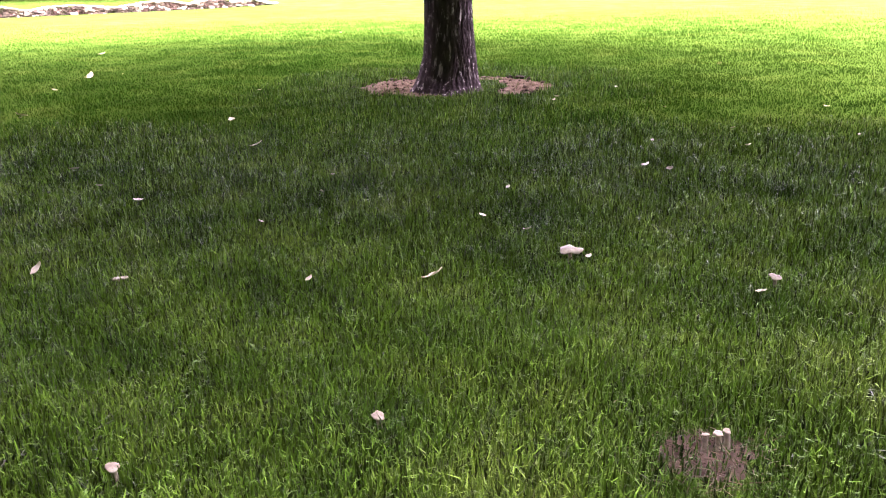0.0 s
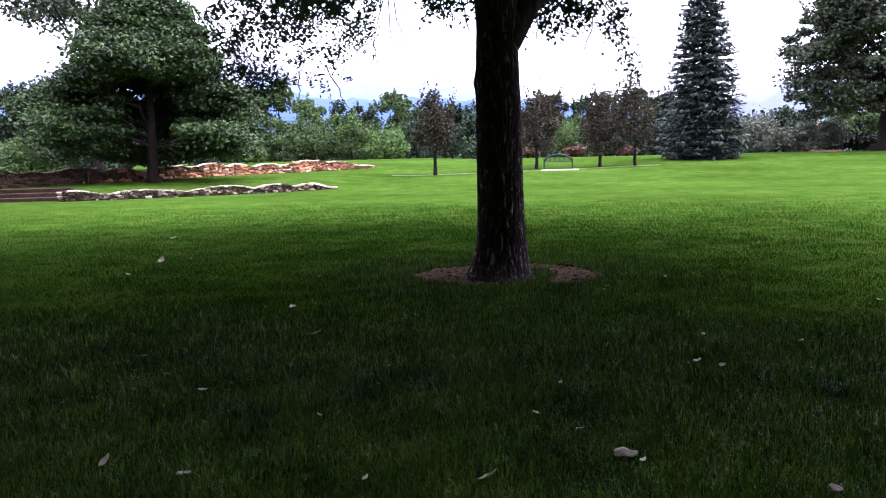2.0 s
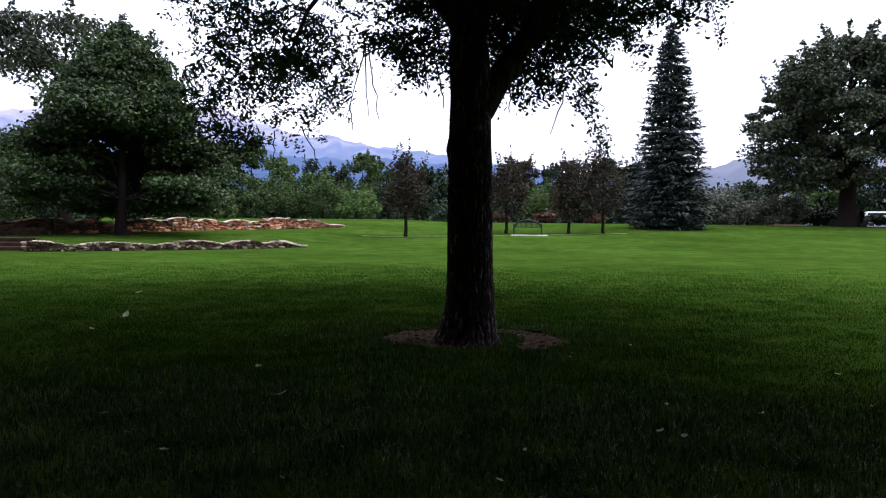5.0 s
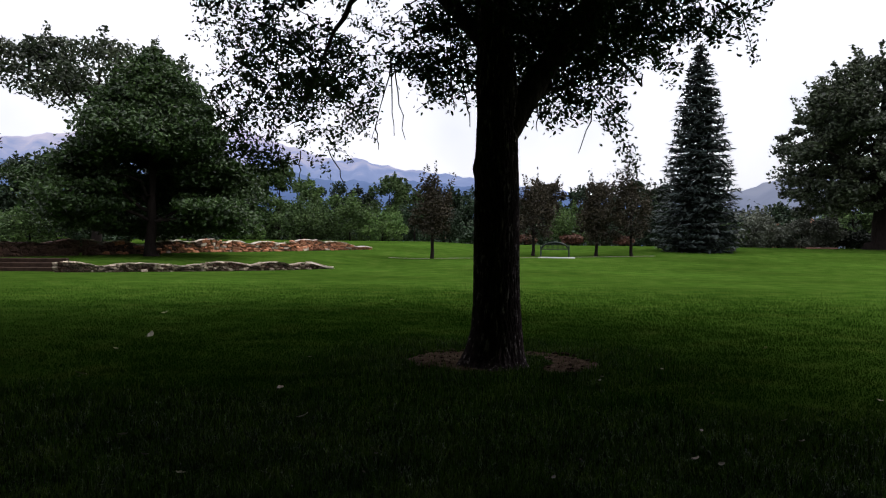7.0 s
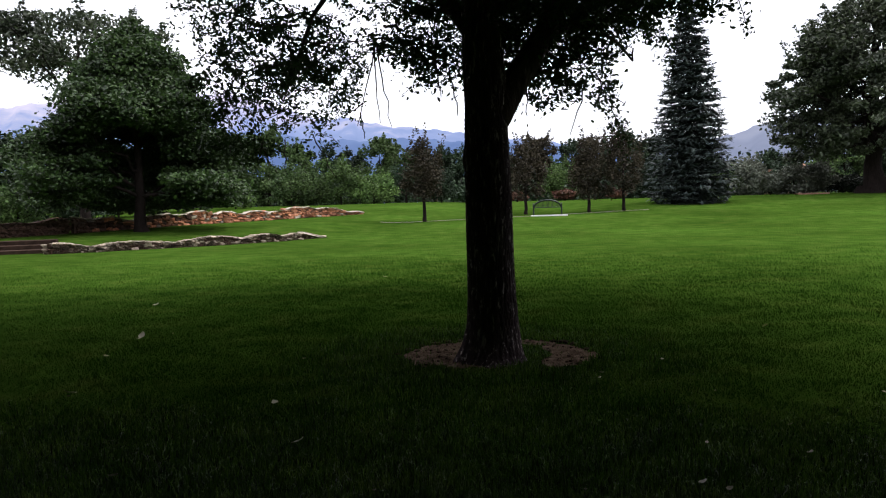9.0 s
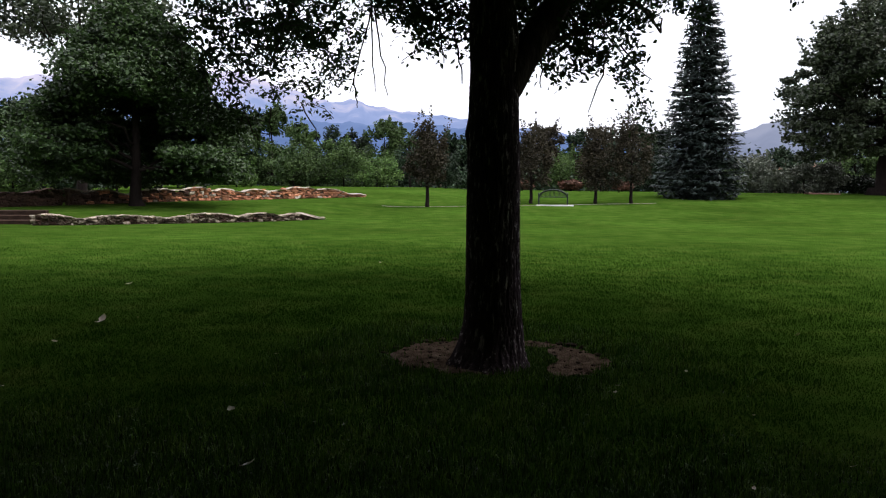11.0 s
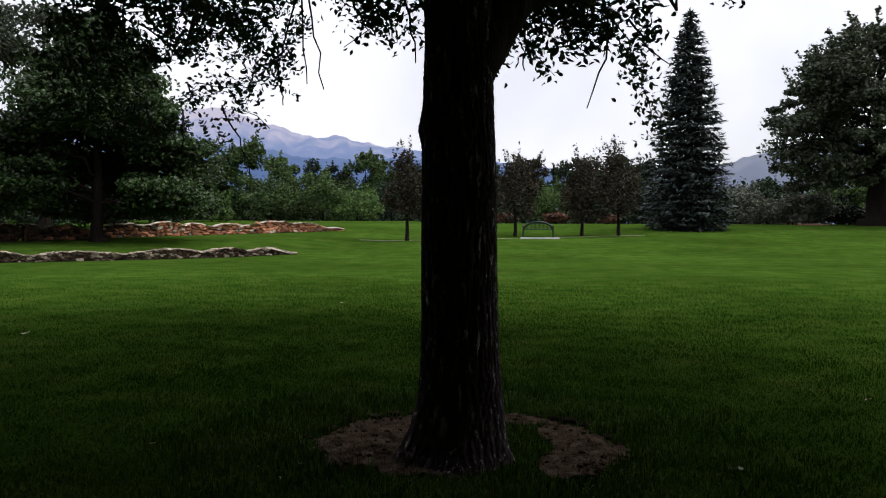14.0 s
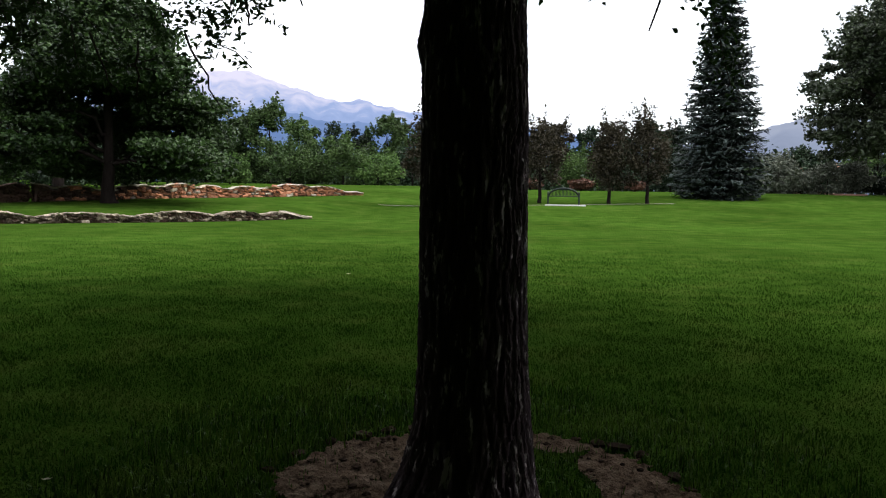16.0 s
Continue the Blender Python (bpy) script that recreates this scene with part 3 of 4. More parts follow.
    outer = (p[:, 0] > 1.25) & (p[:, 0] < 2.8) & (p[:, 2] > 2.8) & (p[:, 2] < 3.9) & (p[:, 1] > 0.2) & (p[:, 1] < 2.4)
    dense = np.clip(0.14 - 0.095 * (p[:, 0] < -0.9) + 0.3 * lump + 0.4 * (rad < 1.5) + 0.5 * core + 0.2 * side + 0.2 * outer + 0.3 * clump - 0.1 * ((p[:, 0] < -0.9) & (p[:, 1] > 3.3)) + 0.22 * (p[:, 2] > 4.3 + 0.25 * p[:, 1]), 0.03, 1)
    keep = inside & (r.random(n) < dense)
    sp = p[keep]
    m = len(sp)
    d = r.normal(0, 1, (m, 3))
    d[:, 2] = d[:, 2] * 0.4 - 0.45
    d /= np.linalg.norm(d, axis=1)[:, None]
    per = 44
    along = r.uniform(0, 1, (m, per, 1))
    c = sp[:, None] + d[:, None] * (along - 0.5) * 0.5 + r.normal(0, 0.045, (m, per, 3))
    # a thin low shoot that hangs out of the crown
    shoot = bend((0.85, 1.5, 3.0), (1.55, 3.05, 2.02), 0.12, 0.02, 9, r)
    part("twig", np_mesh("twig", *tube(shoot, np.linspace(0.009, 0.003, 9), 5), m_bark, True), parent=tree)
    u = r.uniform(3.4, 8, 270)
    hang = np.stack([np.interp(u, np.arange(9), np.asarray(shoot)[:, k]) for k in range(3)], 1) + r.normal(0, 1, (270, 3)) * (0.075, 0.075, 0.07)
    c = np.concatenate([c.reshape(-1, 3), hang])
    part("crown", leaf_mesh("crown", c.reshape(-1, 3), 0.057, m_leaf, 0.5, 0.5, True, r), parent=tree, label="low leafy sprays of the crown")
    k = sp[:: 3]
    pile = Pile()
    for s, e in zip(k - d[::3] * 0.28, k + d[::3] * 0.25):
        pile.add(*tube(np.stack([s, (s + e) / 2 + r.normal(0, 0.02, 3), e]), (0.006, 0.005, 0.003), 4))
    tagged(part("twig_mass", pile.mesh("twig_mass", m_bark), parent=tree), kind="stuff")
    # unseen low boughs on the crown's open side, added to shade lawn before the trunk
    n = 12000
    p = np.stack([r.uniform(-6.4, 6.4, n), r.uniform(-6.0, -0.4, n), r.uniform(1.7, 5.6, n)], 1)
    ahead = p[:, 1] + TRUNK[1] + 0.2
    side = p[:, 0] + TRUNK[0] - 0.5
    beside = (side < -1.15 * ahead - 2.0) | (side > 0.8 * ahead + 1.6)
    sp = p[((p[:, 2] > 2.05 + 0.33 * ahead) | beside) & (np.hypot(p[:, 0] / 6.4, p[:, 1] / 6.0) < 1)]
    c = (sp[:, None] + r.normal(0, 0.16, (len(sp), 14, 3))).reshape(-1, 3)
    part("near_crown", leaf_mesh("near_crown", c, 0.15, m_leaf, 0.4, 0.5, False, r), parent=tree, label="unseen low boughs added over the lawn for shade")
    # upper crown, out of view: made wide and dense to shade the lawn
    n = 84000
    u = r.normal(0, 1, (n, 3))
    u /= np.linalg.norm(u, axis=1)[:, None]
    u *= r.uniform(0.3, 1, (n, 1)) ** 0.45
    c = u * (7.2, 7.8, 3.9) + (0, 1.8, 8.4)
    c = c[c[:, 2] > 4.6 + 0.17 * np.abs(c[:, 0]) + 0.17 * np.clip(c[:, 1], 0, None)]
    part("upper_crown", leaf_mesh("upper_crown", c, 0.37, m_leaf, 0.2, 0.65, False, r), parent=tree)
    return tree


lawn_tree()


def soil_patch(name, sx0, sx1, label):
    """Bare earth between the roots and the turf, a thin uneven crust."""
    xs, ys = np.arange(sx0, sx1, 0.01), np.arange(TRUNK[1] - 1.0, TRUNK[1] + 1.0, 0.01)
    X, Y = np.meshgrid(xs, ys)
    Zs = 0.004 + 0.008 * (np.sin(X * 23) * np.sin(Y * 19) * 0.5 + 0.5) + 0.012 * rng.random(X.shape) * (rng.random(X.shape) > 0.8)
    M = soil_mask(X, Y) > 0.5
    nx = len(xs)
    i, j = np.nonzero(M[:-1, :-1] & M[1:, 1:] & M[1:, :-1] & M[:-1, 1:])
    q = np.stack([i * nx + j, i * nx + j + 1, (i + 1) * nx + j + 1, (i + 1) * nx + j], 1)
    used, inv = np.unique(q, return_inverse=True)
    v = np.stack([X, Y, Zs], -1).reshape(-1, 3)[used]
    return tagged(part(name, np_mesh(name, v, inv.reshape(q.shape), m_soil, True)), label, "bare soil", kind="structure")


soil_patch("bare_soil", TRUNK[0] - 1.0, TRUNK[0] + 0.2, "pale bare trodden soil beside the tree's roots")
soil_patch("bare_soil", TRUNK[0] + 0.2, TRUNK[0] + 1.1, "pale bare soil with dark clods between tufts of grass")


def pebble(name, seed, size, mat):
    bm = bmesh.new()
    r = np.random.default_rng(seed)
    bmesh.ops.create_icosphere(bm, subdivisions=1, radius=size)
    for v in bm.verts:
        v.co = v.co * (1 + r.normal(0, 0.2))
        v.co.z *= 0.6
    me = bpy.data.meshes.new(name)
    bm.to_mesh(me)
    bm.free()
    me.materials.append(mat)
    return me


clods = [pebble("soil_clod", s, 0.02, m_clod) for s in range(4)]
r_ = np.random.default_rng(5)
count = 0
while count < 70:
    x_, y_ = TRUNK[0] + r_.uniform(-0.95, 1.05), TRUNK[1] + r_.uniform(-0.9, 0.9)
    if soil_mask(x_, y_) < 0.5 or math.hypot(x_ - TRUNK[0], y_ - TRUNK[1]) < 0.36:
        continue
    ob = new("soil_clod", clods[count % 4])
    s_ = r_.uniform(0.3, 1.3)
    ob.matrix_world = pose(x_, y_, 0.012, 0, 0, r_.uniform(0, 360)) @ Matrix.Diagonal((s_, s_ * 0.8, s_ * 0.8, 1))
    tagged(ob, "small dark crumb of earth on bare soil", "clod", "clods on the bare soil")
    count += 1


lips = [pebble("turf_lip", s, 0.06, m_clod) for s in range(7, 11)]
for k, (dx_, dy_, s_) in enumerate(((-0.9, 0.2, 0.8), (-0.83, 0.42, 1.0), (-0.74, 0.62, 1.1), (-0.62, 0.76, 1.2), (-0.5, 0.86, 1.1), (-0.39, 0.92, 0.9), (0.34, 0.9, 0.7), (0.46, 0.92, 0.7),
                                    (0.56, 0.84, 1.3), (0.66, 0.8, 1.4), (0.76, 0.72, 1.0), (0.88, 0.44, 1.0), (0.93, 0.3, 0.7), (0.52, 0.02, 0.6), (0.6, -0.1, 0.5), (0.7, 0.2, 0.5))):
    ob = new("turf_lip", lips[k % 4])
    ob.matrix_world = pose(TRUNK[0] + dx_, TRUNK[1] + dy_, 0.008 * s_, 0, 0, 57 * k) @ Matrix.Diagonal((s_ * 0.8, s_ * 0.55, s_ * 0.55, 1))
    tagged(ob, "dark broken turf at the edge of bare soil", "clod", "clods on the bare soil")


# ---- low stone walls ----
def stone_meshes(mat, n=6):
    out_ = []
    for s in range(n):
        r = np.random.default_rng(100 + s)
        bm = bmesh.new()
        bmesh.ops.create_cube(bm, size=1.0)
        bmesh.ops.bevel(bm, geom=list(bm.edges), offset=0.14, segments=1, affect="EDGES")
        for v in bm.verts:
            v.co += Vector(r.normal(0, 0.07, 3))
        me = bpy.data.meshes.new("stone")
        bm.to_mesh(me)
        bm.free()
        me.materials.append(mat)
        out_.append(me)
    return out_


STONES_BROWN_SHADED, STONES_TAN = stone_meshes(m_stone_brown_shaded), stone_meshes(m_stone_tan)
STONES_RED, STONES_PALE, STONES_GREY = stone_meshes(m_stone_red), stone_meshes(m_stone_pale), stone_meshes(m_stone_grey)


def stone_wall(name, pts, height, courses, length, depth, meshes, caps, label, seed, wave=0.06, odd=(), fade=1.0):
    """A dry wall of uneven stones along a bent line, with flat cap stones on an undulating top."""
    r = np.random.default_rng(seed)
    p = np.asarray(pts, float)
    seg = np.hypot(*np.diff(p, axis=0).T)
    s_at = np.concatenate([[0], np.cumsum(seg)])
    total = s_at[-1]
    wall = thing(name, p[0, 0], p[0, 1], ground_z(*p[0]), label, "stone wall")
    tagged(wall, kind="structure")
    inv = Matrix.Translation(-wall.location)

    def spot(s):
        x, y = np.interp(s, s_at, p[:, 0]), np.interp(s, s_at, p[:, 1])
        x2, y2 = np.interp(s + 0.1, s_at, p[:, 0]), np.interp(s + 0.1, s_at, p[:, 1])
        x1, y1 = np.interp(s - 0.1, s_at, p[:, 0]), np.interp(s - 0.1, s_at, p[:, 1])
        return x, y, float(ground_z(x, y)), math.degrees(math.atan2(y2 - y1, x2 - x1))

    def tall(s):
        h = np.interp(s, [0, total * 0.86, total], height)
        return h * (0.72 + wave * 4 * abs(math.sin(s * 1.35 + seed + 0.6 * math.sin(s * 0.7))) + 0.12 * math.sin(s * 0.83 + 2))

    core = Pile()
    ss = np.linspace(0, total, int(total / 0.4) + 2)
    prof = []
    for s in ss:
        x, y, z, a = spot(s)
        h, w = tall(s) * 0.88, depth * 0.34
        nx, ny = -math.sin(radians(a)) * w, math.cos(radians(a)) * w
        prof.append([(x - nx, y - ny, z - 0.1), (x - nx, y - ny, z + h), (x + nx, y + ny, z + h), (x + nx, y + ny, z - 0.1)])
    v = np.array(prof).reshape(-1, 3) - np.array(wall.location)
    i, j = np.meshgrid(np.arange(len(ss) - 1), np.arange(4), indexing="ij")
    q = np.stack([i * 4 + j, (i + 1) * 4 + j, (i + 1) * 4 + (j + 1) % 4, i * 4 + (j + 1) % 4], -1).reshape(-1, 4)
    part("wall_core", np_mesh("wall_core", v, q, m_mortar), parent=wall)
    for c in range(courses):
        s = r.uniform(0, length * 0.4)
        while s < total:
            ln = length * r.uniform(0.5, 1.7)
            x, y, z, a = spot(min(s + ln / 2, total))
            h = tall(s + ln / 2)
            ch = h / courses
            pick = caps if r.random() < 0.08 else meshes
            if odd and r.random() < 0.9 - s / fade:
                pick = odd
            o = new("stone", pick[r.integers(len(pick))])
            o.parent = wall
            o.matrix_local = inv @ pose(x, y, z + ch * (c + 0.48), r.normal(0, 7), r.normal(0, 9), a + r.normal(0, 6)) @ \
                Matrix.Diagonal((ln * 1.02, depth * r.uniform(0.9, 1.12), ch * r.uniform(0.85, 1.35), 1))
            s += ln
    s = 0.0
    while s < total:
        ln = length * r.uniform(0.7, 2.0)
        x, y, z, a = spot(min(s + ln / 2, total))
        z2, z1 = spot(min(s + ln, total))[2] + tall(s + ln), spot(s)[2] + tall(s)
        o = new("cap_stone", caps[r.integers(len(caps))])
        o.parent = wall
        tilt = -math.degrees(math.atan2(z2 - z1, ln))
        o.matrix_local = inv @ pose(x, y, (z1 + z2) / 2 + 0.03, 0, 0, a) @ pose(0, 0, 0, 0, tilt + r.normal(0, 5), r.normal(0, 4)) @ \
            Matrix.Diagonal((ln * 1.03, depth * r.uniform(1.05, 1.3), r.uniform(0.03, 0.07), 1))
        s += ln * 1.04
    return wall


low_wall = stone_wall("low_stone_wall", [(-16.95, 26.9), (-16.7, 26.35), (-15.8, 26.8), (-14.5, 27.9), (-12.0, 30.0), (-10.6, 31.5), (-9.0, 33.7)],
           (0.23, 0.2, 0.04), 3, 0.15, 0.34, STONES_GREY * 3 + STONES_TAN + STONES_BROWN_SHADED, STONES_TAN, "low dry wall of weathered pale fieldstone with a wavy top", 3, 0.17)
end_slab = new("cap_stone", STONES_PALE[2])
end_slab.parent = low_wall
end_slab.matrix_local = Matrix.Translation(-low_wall.location) @ pose(-9.3, 33.25, float(ground_z(-9.3, 33.25)) + 0.13, 0, 13, 52) @ Matrix.Diagonal((1.35, 0.45, 0.11, 1))
stone_wall("terrace_wall", [(-24.5, 29.5), (-23.4, 33.0), (-21.95, 35.8)], (0.8, 0.74, 0.66), 4, 0.36, 0.42, STONES_BROWN_SHADED, STONES_BROWN_SHADED,
           "terrace wall beside the steps, its shade put into dark brown stone", 9, 0.05)
stone_wall("terrace_wall", [(-21.8, 36.0), (-20.2, 38.8), (-18.8, 41.8), (-17.0, 45.0), (-14.6, 48.2), (-11.5, 51.0)],
           (0.62, 0.52, 0.12), 4, 0.34, 0.42, STONES_RED, STONES_PALE, "terrace wall of red sandstone rubble with pale cap stones", 8, 0.1, STONES_BROWN_SHADED, 9.0)

steps = thing("garden_steps", -18.6, 26.4, 0, "broad brown stone steps beside the low wall", "steps")
tagged(steps, kind="structure")
for k in range(3):
    bm = bmesh.new()
    box(bm, (3.2, 0.6, 0.16), bevel=0.02)
    o = part("step", bm, m_brown, steps)
    o.matrix_local = pose(-0.15 * k, 0.5 * k, 0.07 + 0.15 * k, 0, 0, 25)


# ---- trees ----
def lumps_crown(r, shape, n_lumps, per, spread, ragged=0.22, rise=1.0, hollow=None):
    """Leaf centres gathered in lumps on an uneven crown with gaps; shape(u) gives radius and height for u from 0 (foot) to 1 (top)."""
    m = n_lumps * 5
    u = r.random(m) ** 0.9
    rad, h = shape(u)
    a, f = r.uniform(0, 2 * np.pi, m), r.uniform(0.12, 1.0, m) ** 0.5
    ph = r.uniform(0, 6.28, 6)
    wave = np.sin(2 * a + ph[0] + 2 * u) * 0.5 + np.sin(3 * a + ph[1] - 3 * u) * 0.6 + np.sin(5 * a + ph[2] + 7 * u) * 0.5 + np.sin(17 * u + 2 * a + ph[3]) * 0.7
    gap = np.sin(4 * a + ph[4] + 9 * u) + np.sin(13 * u - 3 * a + ph[5]) * 0.9
    keep = (r.random(m) < (rad / rad.max()) ** 1.2 + 0.1) & ((gap < 0.75) | (f < 0.55))
    if hollow:  # a side where the boughs above overhang an open, dark inside: direction, half width, from and to height
        turn = np.abs((a - hollow[0] + np.pi) % (2 * np.pi) - np.pi)
        keep &= ~((turn < hollow[1] * (1 + 0.25 * np.sin(9 * u + 5 * a))) & (u > hollow[2]) & (u < hollow[3]) & (f > 0.25))
    rad = rad * (1 + ragged * wave * 0.6)
    c = np.stack([rad * f * np.cos(a), rad * f * np.sin(a), h + ragged * 0.5 * np.sin(3 * a + ph[2]) * (h.max() - h.min()) * 0.2], 1)[keep][:n_lumps]
    n = len(c)
    pts = c[:, None] + np.clip(r.normal(0, 1, (n, per, 3)), -1.9, 1.9) * np.array(spread) * r.uniform(0.45, 1.2, (n, 1, 1))
    # shoots that stand out of the crown
    outer = c[np.argsort(-(c[:, 2] + 0.5 * np.hypot(c[:, 0], c[:, 1])))[: max(6, n // 4)]]
    t = r.uniform(0, 1, (len(outer), per // 5, 1)) * r.uniform(0.3, 1, (len(outer), 1, 1))
    d = outer * (0.09, 0.09, 0) / (np.hypot(outer[:, 0], outer[:, 1])[:, None] + 0.3) * 4 + (0, 0, 1)
    shoot = outer[:, None] + d[:, None] * t * spread[2] * 4.6 * rise + r.normal(0, 0.13, (len(outer), per // 5, 3)) * np.array(spread) * 1.4
    return np.concatenate([pts.reshape(-1, 3), shoot.reshape(-1, 3)]), c


def broadleaf(name, x, y, height, trunk_r, clear, radius, shape, n_lumps, per, spread, leaf, mat, label, seed, category="tree", group="",
              bark=None, lean=0.0, limbs=9, flare=1.5, rise=1.0, hollow=None, ragged=0.22):
    """A tree with a tapered, flared trunk, limbs that reach into the crown, and a lumpy crown of leaves."""
    r = np.random.default_rng(seed)
    tree = thing(name, x, y, float(ground_z(x, y)), label, category, group)
    pts, c = lumps_crown(r, shape, n_lumps, per, spread, ragged, rise, hollow)
    top = height * 0.8
    z = np.concatenate([[-0.15, 0.0, 0.1, 0.3], np.linspace(0.6, top, 9)]) if height > 3 else np.linspace(-0.05, top, 6)
    rr = trunk_r * np.interp(z, [-0.15, 0, 0.3, 0.9, top], [flare * 1.1, flare, 1 + (flare - 1) * 0.4, 1, 0.15])
    path = np.stack([lean * z / height + r.normal(0, trunk_r * 0.12, len(z)), r.normal(0, trunk_r * 0.12, len(z)), z], 1)
    part("trunk", np_mesh("trunk", *tube(path, rr, 14), bark or m_bark_far, True), parent=tree)
    pick = c[r.permutation(len(c))[:limbs]]
    for e in pick:
        h0 = min(max(clear, e[2] - abs(np.hypot(e[0], e[1])) * 0.75), top * 0.9)
        s = np.array([np.interp(h0, z, path[:, 0]), np.interp(h0, z, path[:, 1]), h0])
        r0 = trunk_r * 0.45 * (1 - 0.6 * h0 / height)
        part("limb", np_mesh("limb", *tube(bend(s, e, 0.06 * height * r.uniform(-0.3, 1), 0.02 * height, 7, r), np.linspace(r0, r0 * 0.2, 7), 7), bark or m_bark_far, True), parent=tree)
    part("crown", leaf_mesh("crown", pts, leaf, mat, 0.3, 0.62, False, r), parent=tree)
    return tree


def outline(base, top, radius, us, rs):
    """A crown outline from heights (0 to 1) and shares of the radius."""
    return lambda u: (radius * np.interp(u, us, rs), base + (top - base) * u)


def crown_dome(base, top, radius, low=0.55, peak=0.1, belly=0.45):
    """A crown outline: radius at the foot, a belly, and a rounded or pointed top."""
    def shape(u):
        return radius * np.interp(u, [0, belly * 0.5, belly, 0.7, 0.88, 1.0], [low, 0.92, 1.0, 0.8, 0.5, peak]), base + (top - base) * u
    return shape


broadleaf("maple_tree", -18.4, 36.1, 10.0, 0.24, 1.6, 5.3, outline(1.25, 9.1, 4.8, [0, 0.1, 0.25, 0.55, 0.8, 1], [0.88, 1, 0.98, 0.68, 0.38, 0.08]), 460, 300, (0.52, 0.52, 0.16), 0.21, m_maple,
          "broad dark green maple standing on the terrace lawn", 21, limbs=14, hollow=(-1.2, 0.9, -0.01, 0.44))
broadleaf("tall_tree", -25.9, 44.0, 14.0, 0.27, 5.0, 6.0, outline(8.3, 11.6, 6.0, [0, 0.4, 0.8, 1], [0.7, 1, 0.8, 0.4]), 56, 190, (0.75, 0.75, 0.24), 0.26, m_cotton,
          "tall open tree with bare lower limbs behind the terrace", 22, limbs=16)
broadleaf("big_poplar", 24.9, 66.0, 15.5, 0.68, 3.2, 8.8, outline(2.9, 14.2, 7.4, [0, 0.12, 0.4, 0.65, 0.85, 1], [0.82, 0.97, 1, 0.85, 0.6, 0.3]), 290, 250, (0.6, 0.6, 0.27), 0.32, m_cotton,
          "huge spreading old tree with a thick flared trunk", 23, limbs=18, flare=2.2, rise=1.7, ragged=0.1)
for k, (x, y, h, w, lean) in enumerate([(-6.28, 44.3, 4.7, 1.15, 0.1), (-0.92, 49.6, 4.5, 1.35, 0.2), (2.86, 50.3, 4.7, 1.3, 0.0), (4.96, 50.7, 5.3, 1.45, 0.3)]):
    broadleaf("young_tree", x, y, h, 0.085, 1.2, w, crown_dome(1.15, h - 0.3, w * 0.92, 0.8, 0.2, 0.35), 58, 75, (0.22, 0.22, 0.27), 0.16, m_young,
              "young tree with a thin dark trunk and sparse crown", 30 + k, group="young trees by the bench", limbs=12, flare=1.4, rise=1.25)


def spruce(x, y, height, radius, label, seed):
    r = np.random.default_rng(seed)
    tree = thing("spruce_tree", x, y, float(ground_z(x, y)), label, "spruce")
    z = np.linspace(-0.1, height, 12)
    part("trunk", np_mesh("trunk", *tube(np.stack([0 * z, 0 * z, z], 1), np.linspace(0.24, 0.02, 12), 9), m_bark_far, True), parent=tree)
    V, F, n = [], [], 0
    wood = Pile()
    h = 0.25
    while h < height - 0.2:
        f = 1 - h / height
        rad = radius * (f ** 0.66) * (0.8 + 0.2 * min(1, h / 1.5)) + 0.06
        nb = max(7, int(11 + 15 * f))
        for b in range(nb):
            a = 2 * np.pi * (b + r.random()) / nb
            L = rad * r.uniform(0.78, 1.04)
            d = np.array([math.cos(a), math.sin(a), 0])
            s = np.array([-d[1], d[0], 0])
            hb = h + r.normal(0, 0.08)
            m = max(6, int(L / 0.07))
            t = r.uniform(0.15, 0.95, m)
            c = d * (t * L)[:, None] + np.array([0, 0, 1]) * (hb - 0.3 * L * t + 0.24 * L * t ** 2.5)[:, None]
            c = c + s * (r.uniform(-0.24, 0.24, m) * L * (1.28 - t) * 1.15)[:, None]
            sz = r.uniform(0.17, 0.36, m)[:, None]
            yaw = a + r.normal(0, 0.9, m)
            dd = np.stack([np.cos(yaw), np.sin(yaw), r.normal(-0.22, 0.35, m)], 1)
            ss = np.stack([-np.sin(yaw), np.cos(yaw), r.normal(0, 0.3, m)], 1)
            V.append(np.stack([c - dd * sz * 0.5, c + ss * sz * 0.28 - (0, 0, 0.03), c + dd * sz, c - ss * sz * 0.28 - (0, 0, 0.03)], 1).reshape(-1, 3))
            F.append(n + np.arange(m)[:, None] * 4 + np.array([[0, 1, 2, 3]]))
            n += m * 4
            if b % 3 == 0:
                wood.add(*tube([d * 0.02 + (0, 0, hb), d * L * 0.5 + (0, 0, hb - 0.12 * L), d * L * 0.85 + (0, 0, hb - 0.15 * L)], (0.03, 0.018, 0.006), 4))
        h += 0.26 + 0.1 * f
    F = np.concatenate(F)
    F = np.concatenate([F[:, [0, 1, 2]], F[:, [0, 2, 3]]])
    part("needles", np_mesh("needles", np.concatenate(V), F, m_spruce), parent=tree, label="layered blue-green needle boughs")
    tagged(part("bough_wood", wood.mesh("bough_wood", m_bark_far), parent=tree), kind="stuff")


for k, (x, y) in enumerate([(-3.3, -6.3), (4.9, -6.5), (-10.4, 0.6), (-14.2, 4.2), (11.2, 1.2), (-11, -9), (11, -8), (0.9, -14)]):
    broadleaf("shade_tree", x, y, 10.0, 0.24, 2.6, 6.0, crown_dome(2.7, 10.0, 6.2, 0.8, 0.3, 0.4), 250, 115, (0.85, 0.85, 0.5), 0.5, m_leaf,
              "unseen ash tree added to shade the lawn", 60 + k, group="shade trees", limbs=10, bark=m_bark)


